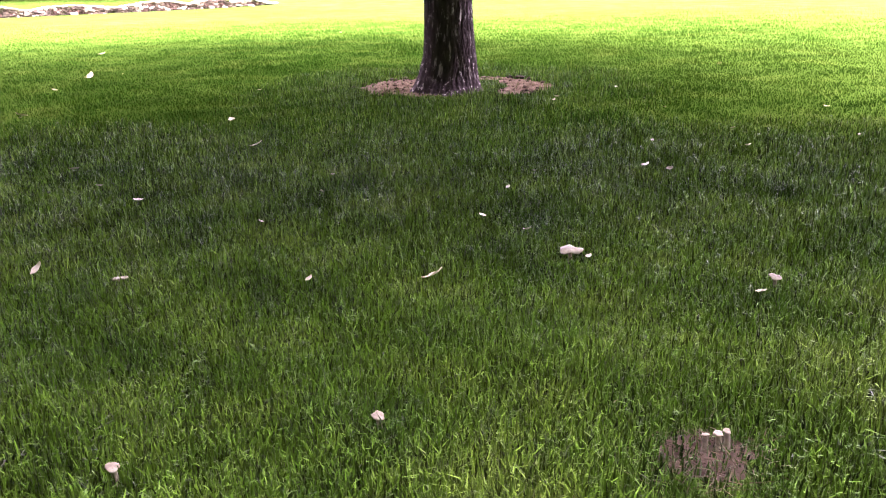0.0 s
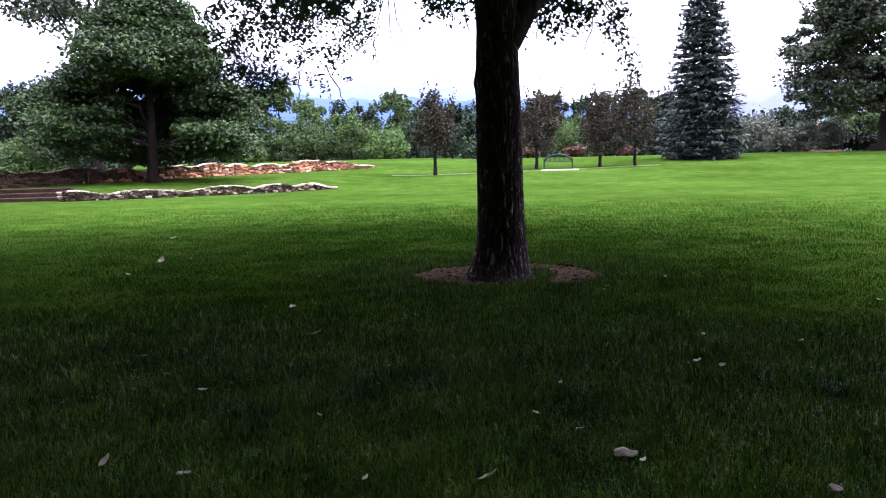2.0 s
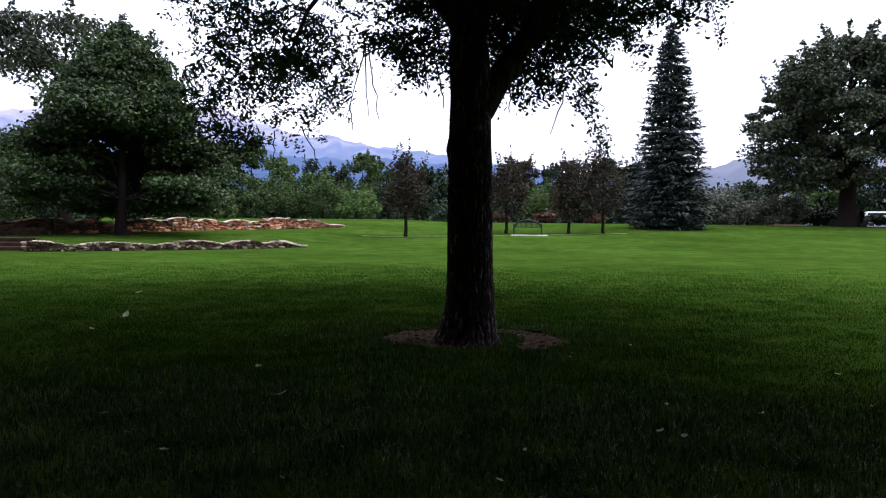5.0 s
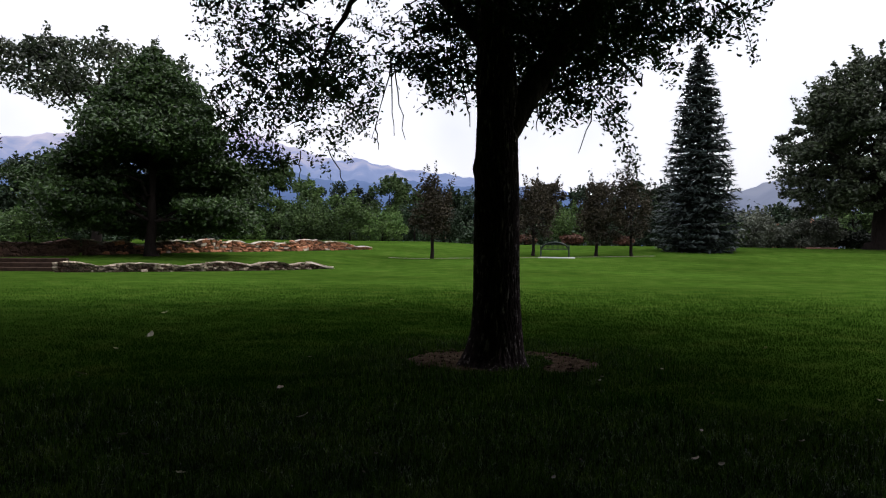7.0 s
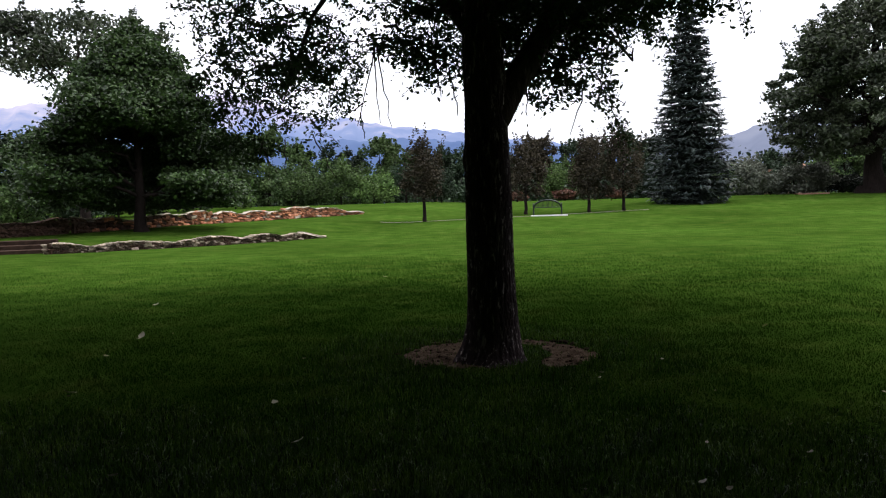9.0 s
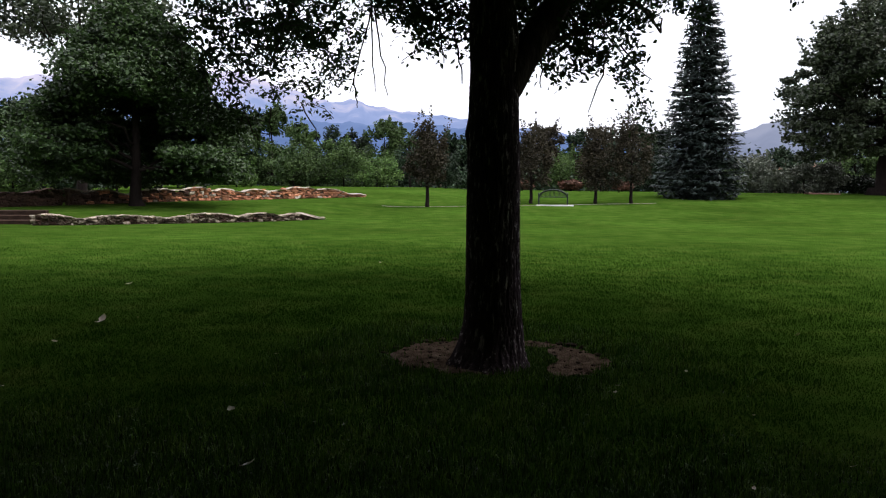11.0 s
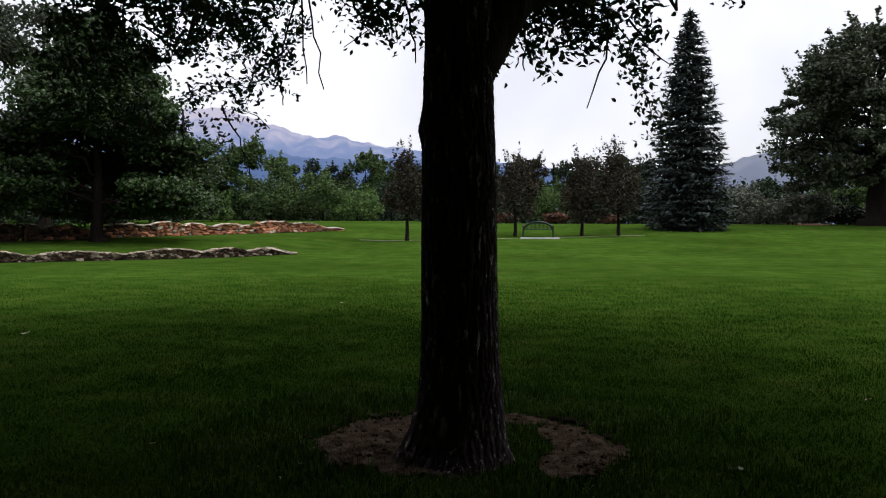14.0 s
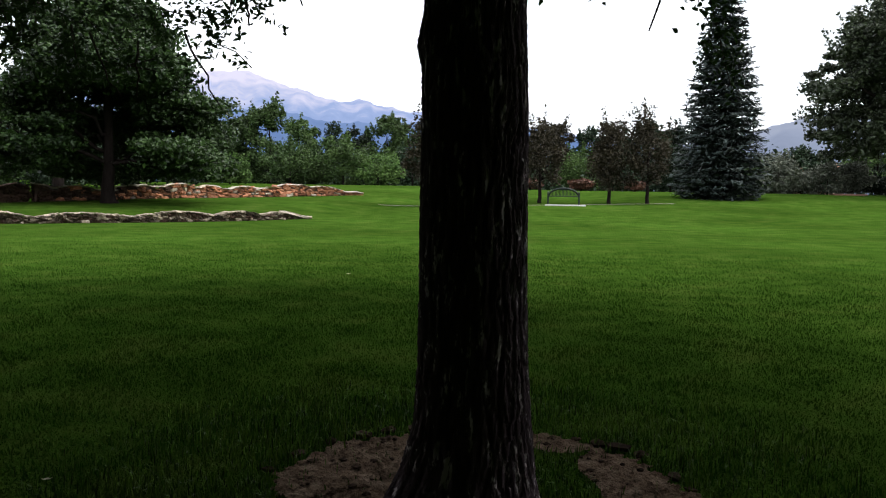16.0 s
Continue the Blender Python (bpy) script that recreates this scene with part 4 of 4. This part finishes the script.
spruce(9.9, 57.0, 14.2, 3.45, "tall blue-green spruce with layered boughs on the lawn", 40)


# ---- bench on its pad ----
def rod(a, b, rad, sides=8):
    return tube(np.array([a, (np.array(a) + np.array(b)) / 2, b]), [rad] * 3, sides)


def park_bench(x, y):
    z0 = float(ground_z(x, y))
    bm = bmesh.new()
    box(bm, (2.1, 0.9, 0.2), pose(x + 0.1, y - 0.1, z0 - 0.06), 0.015)
    tagged(part("bench_pad", bm, m_concrete), "pale concrete pad under the bench", "pad", kind="structure")
    b = thing("park_bench", x, y, z0 + 0.05, "dark green metal bench with an arched slatted back", "bench")
    t = np.linspace(0, 1, 15)
    arch = np.stack([-0.8 + 1.6 * t, 0.28 + 0 * t, 0.42 + 0.42 * np.clip(np.sin(np.pi * t), 0, 1) ** 0.45], 1)
    part("back_frame", np_mesh("back_frame", *tube(arch, [0.05] * 15, 8), m_bench, True), parent=b)
    for k in range(21):
        xx = -0.72 + 0.072 * k
        top = 0.42 + 0.42 * max(0.0, math.sin(math.pi * (xx + 0.8) / 1.6)) ** 0.45
        part("back_slat", np_mesh("back_slat", *rod((xx, 0.28, 0.43), (xx, 0.28, top), 0.02, 6), m_bench, True), parent=b)
    for k in range(6):
        s = bmesh.new()
        box(s, (1.6, 0.065, 0.04), pose(0, -0.2 + 0.085 * k, 0.43), 0.006)
        part("seat_slat", s, m_bench, b)
    for sx in (-0.8, 0.8):
        for sy in (-0.22, 0.26):
            part("leg", np_mesh("leg", *rod((sx, sy, 0), (sx, sy * 0.95, 0.64 if sy < 0 else 0.45), 0.04), m_bench, True), parent=b)
        part("armrest", np_mesh("armrest", *tube([(sx, 0.28, 0.62), (sx, 0.05, 0.66), (sx, -0.2, 0.65), (sx, -0.26, 0.6)], [0.035] * 4, 8), m_bench, True), parent=b)


park_bench(0.39, 47.5)


def strip(name, pts, width, mat, label, category, lift=0.02, cuts=40):
    """A path laid on the lawn along a line."""
    p = np.asarray(pts, float)
    t = np.linspace(0, len(p) - 1, cuts)
    x, y = np.interp(t, np.arange(len(p)), p[:, 0]), np.interp(t, np.arange(len(p)), p[:, 1])
    dx, dy = np.gradient(x), np.gradient(y)
    ln = np.hypot(dx, dy)
    nx, ny = -dy / ln * width / 2, dx / ln * width / 2
    rows = []
    for s, dz in ((-1, -0.1), (-1, lift), (1, lift), (1, -0.1)):
        rows.append(np.stack([x + nx * s, y + ny * s, ground_z(x + nx * s, y + ny * s) + dz], 1))
    v = np.stack(rows, 1).reshape(-1, 3)
    i, j = np.meshgrid(np.arange(cuts - 1), np.arange(3), indexing="ij")
    q = np.stack([i * 4 + j, i * 4 + j + 1, (i + 1) * 4 + j + 1, (i + 1) * 4 + j], -1).reshape(-1, 4)
    return tagged(part(name, np_mesh(name, v, q, mat)), label, category, kind="structure")


strip("pavement", [(26.5, 66.4), (31, 66.0), (48, 63)], 0.4, m_concrete, "pale concrete footpath beside the old tree", "footpath", 0.05)
strip("mulch_bed", [(19.6, 67.2), (20.8, 67.3), (22, 67.2)], 0.8, m_gravel, "strip of red gravel by the old tree", "gravel", 0.1)
strip("edging", [(-8.5, 43.2), (-3, 46), (4, 50.2), (6.5, 51.3)], 0.13, m_edging, "narrow pale edging line through the young trees", "edging", 0.015)
strip("road", [(10, 92), (30, 86), (60, 80), (110, 70)], 7.0, m_asphalt, "grey road behind the trees", "road", 0.03)


# ---- woods and shrubs beyond the lawn ----
def shrub(x, y, h, w, mat, label, seed, name="shrub", leaf=0.21, lumps=32, per=150, group="shrubs at the lawn's edge"):
    return broadleaf(name, x, y, h, 0.06, 0.3, w, crown_dome(0.25, h, w, 0.85, 0.25, 0.35), lumps, per, (w * 0.19, w * 0.19, h * 0.09), leaf, mat, label, seed,
                     "shrub", group, limbs=4, flare=1.2)


def polar(az, dist):
    return 0.5 + dist * math.sin(radians(az)), 4.0 + dist * math.cos(radians(az))


for k, (az, dist, h, w, mat, lab) in enumerate([
        (-23.0, 64, 2.0, 1.5, m_shrub, "bright yellow-green rounded shrub by the wall"), (-19.0, 66, 3.2, 2.2, m_wood_a, "leafy green shrub at the edge of the lawn"),
        (-15.4, 67, 3.6, 2.3, m_shrub, "bright green rounded bush beside the lawn"), (-13.0, 66, 2.4, 1.9, m_shrub, "bright green low bush beside the lawn"),
        (-17.4, 69, 2.6, 1.8, m_wood_a, "leafy green shrub at the edge of the lawn"), (-10.6, 69, 3.0, 1.9, m_wood_b, "dark green shrub at the edge of the lawn"), (-8.0, 70, 3.0, 2.0, m_wood_b, "dark green shrub at the edge of the lawn"),
        (1.0, 69, 3.4, 1.9, m_shrub, "bright green rounded bush beside the lawn"), (1.1, 66.8, 0.8, 1.0, m_red, "low dark red shrub behind the lawn"), (-4.5, 68, 2.2, 1.8, m_wood_b, "dark green shrub at the edge of the lawn"),
        (-2.4, 67, 0.8, 0.9, m_red, "low dark red shrub behind the lawn"), (4.7, 68, 0.7, 0.8, m_red, "low dark red shrub behind the lawn"), (3.2, 70, 2.6, 2.0, m_wood_b, "dark green shrub at the edge of the lawn"), (7.0, 71, 2.8, 2.2, m_wood_b, "dark green shrub at the edge of the lawn"),
        (13.4, 74, 3.0, 2.3, m_grey, "grey-green shrub at the edge of the lawn"), (14.0, 73, 2.7, 1.9, m_grey, "grey-green shrub at the edge of the lawn"), (20.0, 74, 1.5, 1.8, m_wood_b, "dark green shrub at the edge of the lawn"),
        (16.6, 72, 2.3, 2.0, m_grey, "grey-green shrub at the edge of the lawn"), (15.1, 74, 1.6, 1.7, m_grey, "grey-green shrub at the edge of the lawn"),
        (18.0, 73, 2.4, 2.0, m_grey, "grey-green shrub at the edge of the lawn"), (12.2, 73, 2.2, 1.8, m_wood_a, "leafy green shrub at the edge of the lawn"), (26.0, 77, 0.85, 2.2, m_wood_b, "dark low shrub beside the road"), (23.2, 77, 0.9, 1.9, m_wood_b, "dark low shrub beside the road"),
        (24.6, 78, 0.8, 1.8, m_wood_b, "dark low shrub beside the road"), (27.6, 78, 0.9, 2.0, m_wood_b, "dark low shrub beside the road"),
        (-27, 62, 2.4, 2.3, m_wood_b, "leafy green shrub at the edge of the lawn"), (-31, 58, 2.6, 2.4, m_wood_b, "dark green shrub at the edge of the lawn"), (-34.5, 54, 2.4, 2.3, m_wood_b, "leafy green shrub at the edge of the lawn"),
        (-37.5, 50, 2.6, 2.4, m_wood_a, "leafy green shrub at the edge of the lawn"), (29, 74, 2.0, 2.2, m_wood_b, "dark green shrub at the edge of the lawn"), (33, 72, 2.4, 2.4, m_grey, "grey-green shrub at the edge of the lawn")]):
    px, py = polar(az, dist)
    shrub(px, py, h, w, mat, lab, 200 + k)

for k, (az, dist, h, w, mat) in enumerate([
        (-24.5, 78, 6.0, 3.2, m_wood_a), (-22.6, 80, 6.6, 2.8, m_wood_a), (-20.4, 78, 7.6, 2.6, m_wood_a), (-18.4, 84, 6.6, 2.8, m_wood_a), (-16.6, 88, 6.4, 2.6, m_wood_b),
        (-14.6, 90, 6.2, 2.8, m_wood_b), (-12.4, 80, 6.4, 2.9, m_wood_a), (-10.6, 82, 6.2, 2.8, m_wood_a), (-8.4, 84, 6.0, 3.0, m_wood_b), (-6.0, 84, 6.2, 3.0, m_wood_b),
        (-3.6, 82, 6.0, 2.8, m_wood_b), (-1.2, 84, 6.8, 2.6, m_young), (1.4, 86, 6.2, 3.0, m_wood_b), (3.4, 84, 6.4, 2.6, m_young), (5.6, 80, 6.2, 2.8, m_wood_b), (7.6, 82, 6.0, 2.8, m_wood_b),
        (10.4, 84, 4.2, 2.6, m_wood_b), (12.4, 86, 3.2, 2.4, m_wood_b), (15.4, 84, 4.2, 2.6, m_wood_b), (18.4, 104, 5.4, 3.0, m_wood_b), (19.4, 96, 6.4, 3.4, m_wood_a), (21.5, 98, 6.6, 3.6, m_wood_b), (23.6, 100, 7.0, 3.6, m_wood_b), (25.6, 102, 7.4, 3.6, m_wood_a), (31, 84, 9.0, 4.2, m_wood_b),
        (28.2, 100, 9.0, 4.4, m_wood_b), (34.5, 80, 10.0, 4.6, m_wood_a), (-27.0, 74, 6.4, 3.2, m_wood_a), (-29.8, 72, 6.2, 3.4, m_wood_b), (-33, 70, 5.6, 3.6, m_wood_a), (-36.4, 66, 6.0, 3.8, m_wood_a),
        (-40, 62, 7.5, 4.2, m_wood_b)]):
    px, py = polar(az, dist)
    broadleaf("woodland_tree", px, py, h, 0.16, 1.4, w, crown_dome(0.7, h, w, 0.8, 0.18, 0.4), 46, 165, (w * 0.135, w * 0.135, h * 0.045), 0.3, mat,
              "leafy green tree in the belt beyond the lawn", 300 + k, group="woodland belt", limbs=4, flare=1.2)

r_ = np.random.default_rng(77)
far = []
for k in range(130):
    az = -44 + 88 * (k + r_.random()) / 130
    px, py = polar(az, r_.uniform(98, 135))
    h = r_.uniform(3.8, 5.6)
    u = r_.normal(0, 1, (420, 3)) * (1.5, 1.5, 0.3 * h * 0.75)
    far.append(u + (px, py, float(ground_z(px, py)) + h * 0.5))
far = np.concatenate(far)
far[:, 2] = np.maximum(far[:, 2], 0.3)
tagged(part("far_woods", leaf_mesh("far_woods", far, 0.55, m_wood_b, 0.2, 0.7, False, r_)), "dark green belt of distant woods", "woods", kind="stuff")


low = []
for k in range(150):
    az = -46 + 92 * (k + r_.random()) / 150
    if 15 < az < 36:
        continue
    px, py = polar(az, r_.uniform(76, 96))
    low.append(r_.normal(0, 1, (260, 3)) * (1.3, 1.0, 0.75) + (px, py, float(ground_z(px, py)) + 0.9))
low = np.concatenate(low)
tagged(part("undergrowth", leaf_mesh("undergrowth", low, 0.45, m_wood_b, 0.2, 0.7, False, r_)), "dark green undergrowth below the woodland trees", "undergrowth", kind="stuff")

back = []
for k in range(120):
    az = 48 + 264 * (k + r_.random()) / 120
    px, py = polar(az, r_.uniform(26, 40))
    h = r_.uniform(7.0, 10.0)
    back.append(r_.normal(0, 1, (380, 3)) * (1.6, 1.6, h * 0.28) + (px, py, h * 0.45))
back = np.concatenate(back)
back[:, 2] = np.maximum(back[:, 2], 0.2)
tagged(part("surrounding_woods", leaf_mesh("surrounding_woods", back, 0.8, m_wood_b, 0.2, 0.7, False, r_)), "dark green belt of trees added out of view against low sky light", "woods", kind="stuff")


# ---- mountains ----
def mountain(name, az, el, dist, depth, mat, label, seed):
    """A ridge seen far off: crest heights by direction, with spurs running down its slope."""
    r = np.random.default_rng(seed)
    a = np.linspace(az[0], az[-1], 260)
    e = np.interp(a, az, el)
    e = e + 0.05 * np.sin(a * 3.1 + seed) + 0.035 * np.sin(a * 7.7) + 0.03 * np.convolve(r.normal(0, 1, 260), np.ones(4) / 4, "same")
    rows = []
    for t in np.linspace(0, 1, 14):
        d = dist - depth * t
        crest = np.tan(np.radians(e)) * dist
        spur = 1 + 0.1 * np.sin(a * 2.7 + 5 * t) * t * (1 - t) * 4
        z = crest * (1 - t ** 1.15) * spur - 20 * t
        rows.append(np.stack([d * np.sin(np.radians(a)), d * np.cos(np.radians(a)), z], 1))
    v = np.stack(rows, 0).reshape(-1, 3)
    n = 260
    i, j = np.meshgrid(np.arange(13), np.arange(n - 1), indexing="ij")
    q = np.stack([i * n + j, i * n + j + 1, (i + 1) * n + j + 1, (i + 1) * n + j], -1).reshape(-1, 4)
    return tagged(part(name, np_mesh(name, v, q, mat, True)), label, "mountain", kind="structure")


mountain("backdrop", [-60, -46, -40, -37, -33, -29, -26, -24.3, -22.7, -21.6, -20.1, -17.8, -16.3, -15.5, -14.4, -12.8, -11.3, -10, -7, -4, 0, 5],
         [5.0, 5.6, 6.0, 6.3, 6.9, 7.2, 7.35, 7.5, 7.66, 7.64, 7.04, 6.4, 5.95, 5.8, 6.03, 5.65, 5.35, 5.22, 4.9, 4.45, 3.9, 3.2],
         4300, 900, m_peak, "mountain peak in the distance, pale with painted haze", 1)
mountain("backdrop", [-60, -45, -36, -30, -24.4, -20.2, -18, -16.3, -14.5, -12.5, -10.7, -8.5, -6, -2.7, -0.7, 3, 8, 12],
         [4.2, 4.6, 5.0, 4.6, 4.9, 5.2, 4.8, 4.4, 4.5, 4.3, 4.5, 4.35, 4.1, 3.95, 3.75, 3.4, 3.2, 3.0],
         3200, 700, m_ridge, "forested foothill ridge under the peak, blue with painted haze", 2)
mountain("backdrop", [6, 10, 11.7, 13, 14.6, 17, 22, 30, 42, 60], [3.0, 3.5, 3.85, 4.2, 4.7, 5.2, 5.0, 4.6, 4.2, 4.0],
         2600, 600, m_hill, "hill in the distance, grey-blue with painted haze", 4)


# ---- road vehicles and a house behind the trees ----
def parked_car(x, y, turn, label, seed):
    z0 = float(ground_z(x, y)) + 0.03
    c = thing("parked_car", x, y, z0, label, "car", "cars on the road")
    c.rotation_euler.z = radians(turn)
    bm = bmesh.new()
    box(bm, (4.5, 1.8, 0.62), pose(0, 0, 0.62), 0.16, 3)
    part("body", bm, m_carpaint, c)
    bm = bmesh.new()
    box(bm, (2.6, 1.62, 0.62), pose(-0.2, 0, 1.16), 0.02)
    for v in bm.verts:
        if v.co.z > 1.2:
            v.co.x = -0.2 + (v.co.x + 0.2) * 0.72
            v.co.y *= 0.86
    part("cabin", bm, m_carpaint, c)
    for sy in (-1, 1):
        bm = bmesh.new()
        box(bm, (1.9, 0.03, 0.34), pose(-0.2, sy * 0.77, 1.16, sy * -10), 0.01)
        part("side_window", bm, m_glass, c)
        for sx in (-1.4, 1.4):
            bm = bmesh.new()
            bmesh.ops.create_cone(bm, cap_ends=True, segments=20, radius1=0.33, radius2=0.33, depth=0.22, matrix=pose(sx, sy * 0.82, 0.33, 90))
            w = part("wheel", bm, m_rubber, c)
            bm = bmesh.new()
            bmesh.ops.create_cone(bm, cap_ends=True, segments=16, radius1=0.19, radius2=0.19, depth=0.24, matrix=pose(sx, sy * 0.82, 0.33, 90))
            part("rim", bm, m_concrete, w)
    for sx, ang in ((1.0, 35), (-1.4, -35)):
        bm = bmesh.new()
        box(bm, (0.03, 1.3, 0.42), pose(sx, 0, 1.17, 0, -ang), 0.01)
        part("windscreen", bm, m_glass, c)


for k, (cx_, cy_) in enumerate([(34.8, 85.0), (39.9, 84.2), (45.2, 83.3)]):
    parked_car(cx_, cy_, -10, "white car parked on the road behind the trees", k)


def small_house(x, y):
    z0 = float(ground_z(x, y))
    hse = thing("house", x, y, z0, "small tan stucco house with a clay roof behind shrubs", "house")
    bm = bmesh.new()
    box(bm, (5.0, 6.0, 2.3), pose(0, 0, 1.15), 0.02)
    part("wall", bm, m_stucco, hse)
    v = np.array([(-2.8, -3.4, 2.25), (2.8, -3.4, 2.25), (2.8, 3.4, 2.25), (-2.8, 3.4, 2.25), (-2.8, 0, 3.1), (2.8, 0, 3.1)])
    me = bpy.data.meshes.new("roof")
    me.from_pydata(v.tolist(), [], [(0, 1, 5, 4), (2, 3, 4, 5), (0, 4, 3), (1, 2, 5), (0, 3, 2, 1)])
    part("roof", me, m_tile, hse)
    for k in (-1.4, 1.4):
        bm = bmesh.new()
        box(bm, (1.1, 0.08, 1.1), pose(k, -3.02, 1.5), 0.01)
        w = part("window", bm, m_concrete, hse)
        bm = bmesh.new()
        box(bm, (0.9, 0.04, 0.9), pose(k, -3.07, 1.5))
        part("pane", bm, m_glass, w)


small_house(23.4, 88.0)


# ---- small things in the grass ----
def mushroom(x, y, size, tilt, label):
    m = thing("mushroom", x, y, 0.0, label, "mushroom", "pale mushrooms in the lawn")
    bm = bmesh.new()
    bmesh.ops.create_uvsphere(bm, u_segments=14, v_segments=8, radius=size / 2)
    for v in bm.verts:
        wob = 1 + 0.2 * math.sin(3 * math.atan2(v.co.y, v.co.x) + x * 9)
        v.co.x *= wob
        v.co.z = v.co.z * (0.22 if v.co.z > 0 else 0.08) + 0.06 * size * math.sin(4 * math.atan2(v.co.y, v.co.x) + y * 7) * (v.co.x ** 2 + v.co.y ** 2) / (size * size / 4)
        v.co.y *= 0.85
    cap = part("cap", bm, m_cap, m)
    for p in cap.data.polygons:
        p.use_smooth = True
    cap.matrix_local = pose(0, 0, 0.047, tilt, tilt * 0.5)
    part("stem", np_mesh("stem", *tube([(0, 0, -0.01), (0.002, 0, 0.022), (0, 0, 0.045)], (0.008, 0.007, 0.006), 8), m_cap, True), parent=m)


def fallen_leaf(x, y, size, turn, label, curl=1.0, height=0.05):
    """A dry leaf lying on the grass tips, cupped along its rib and curled at the tip."""
    n, w = 9, 5
    t, s = np.meshgrid(np.linspace(0, 1, n), np.linspace(-1, 1, w), indexing="ij")
    half = 0.26 * np.sin(np.pi * np.clip(t * 0.96 + 0.02, 0, 1)) ** 0.8
    X, Y = (t - 0.5), s * half
    Z = 0.5 * curl * (t - 0.5) ** 2 + 0.8 * curl * Y ** 2 + 0.03 * np.sin(9 * t + 4 * s)
    v = np.stack([X, Y, Z], -1).reshape(-1, 3) * size
    i, j = np.meshgrid(np.arange(n - 1), np.arange(w - 1), indexing="ij")
    q = np.stack([i * w + j, i * w + j + 1, (i + 1) * w + j + 1, (i + 1) * w + j], -1).reshape(-1, 4)
    under = v - (0, 0, 0.0012)
    v, q = np.concatenate([v, under]), np.concatenate([q, q[:, ::-1] + n * w])
    o = part("fallen_leaf", np_mesh("fallen_leaf", v, q, m_dry, True))
    o.matrix_world = pose(x, y, float(ground_z(x, y)) + height, r_.normal(0, 14), r_.normal(0, 14), turn)
    tagged(o, label, "fallen leaf", "fallen leaves on the lawn")


for x, y, s, tilt in ((0.87, 2.89, 0.085, 6), (-0.66, 2.56, 0.055, -8), (1.51, 2.63, 0.04, 20), (1.079, 1.656, 0.018, -10), (1.108, 1.662, 0.022, 15), (1.129, 1.672, 0.018, 30), (0.362, 1.702, 0.03, 30), (-0.154, 1.469, 0.03, 25)):
    mushroom(x, y, s, tilt, "pale cream mushroom among grass blades")
for x, y, s, turn in ((-5.17, 11.49, 0.110, 60), (2.84, 9.13, 0.100, 77), (-3.67, 7.55, 0.054, 26), (-3.92, 8.72, 0.130, 101), (-1.35, 5.77, 0.093, 122), (-0.89, 4.86, 0.078, 39), (-1.64, 7.40, 0.043, 23),
                      (-1.70, 4.21, 0.054, 17), (-1.05, 3.57, 0.047, 5), (-0.23, 3.73, 0.035, 102), (-0.37, 3.23, 0.035, 140), (-1.00, 2.64, 0.058, 74), (0.40, 2.62, 0.076, 15), (0.93, 2.82, 0.035, 56),
                      (0.54, 3.33, 0.042, 133), (0.72, 3.14, 0.044, 137), (0.77, 4.14, 0.035, 92), (0.64, 3.81, 0.035, 70), (1.34, 4.27, 0.060, 44), (1.45, 4.19, 0.042, 27), (1.48, 4.93, 0.038, 67),
                      (1.99, 4.77, 0.062, 54), (2.90, 6.16, 0.050, 6), (1.43, 2.50, 0.035, 164), (0.98, 6.61, 0.046, 66), (-0.01, 2.57, 0.035, 69), (-3.10, 6.05, 0.089, 49), (-1.37, 3.84, 0.035, 42),
                      (-0.25, 4.07, 0.035, 79), (2.71, 5.07, 0.035, 74), (2.04, 5.32, 0.035, 160), (1.77, 6.19, 0.035, 95), (1.01, 6.80, 0.037, 22), (-3.04, 5.93, 0.038, 155), (-3.86, 8.53, 0.079, 86),
                      (-2.53, 15.42, 0.065, 171), (1.55, 7.34, 0.050, 99), (-3.62, 8.86, 0.038, 129)):
    fallen_leaf(x, y, s, turn, "pale curled dry leaf lying on the grass")

spot = thing("worn_patch", 1.07, 1.66, 0, "small bare spot of dark soil with dry grass", "bare soil")
v_, f_ = [], []
a_ = np.linspace(0, 2 * np.pi, 28, endpoint=False)
rr_ = (1 + 0.15 * np.sin(3 * a_) + 0.1 * np.sin(5 * a_ + 1))
v_ = np.concatenate([[[0, 0, 0.006]], np.stack([0.05 * rr_ * np.cos(a_), 0.04 * rr_ * np.sin(a_), 0.007 + 0 * a_], 1), np.stack([0.14 * rr_ * np.cos(a_), 0.1 * rr_ * np.sin(a_), 0.003 + 0 * a_], 1)])
k_ = np.arange(28)
part("soil", np_mesh("soil", v_, [np.stack([0 * k_, 1 + k_, 1 + (k_ + 1) % 28], 1), np.stack([1 + k_, 29 + k_, 29 + (k_ + 1) % 28, 1 + (k_ + 1) % 28], 1)], m_clod, True), parent=spot)
n_ = 420
b_ = np.stack([r_.normal(0.0, 0.09, n_), r_.normal(-0.1, 0.09, n_), r_.uniform(0.005, 0.03, n_)], 1)
e_ = b_ + np.stack([r_.normal(0, 0.035, n_), r_.normal(0, 0.025, n_), r_.uniform(0, 0.025, n_)], 1)
s_ = np.stack([r_.normal(0, 0.0009, n_), r_.normal(0, 0.0009, n_), 0.0007 + 0 * b_[:, 0]], 1)
straw = part("straw", np_mesh("straw", np.stack([b_ - s_, b_ + s_, e_], 1).reshape(-1, 3), np.arange(n_ * 3).reshape(-1, 3), m_straw), parent=spot, label="dry straw-coloured grass")
tagged(straw, kind="stuff")
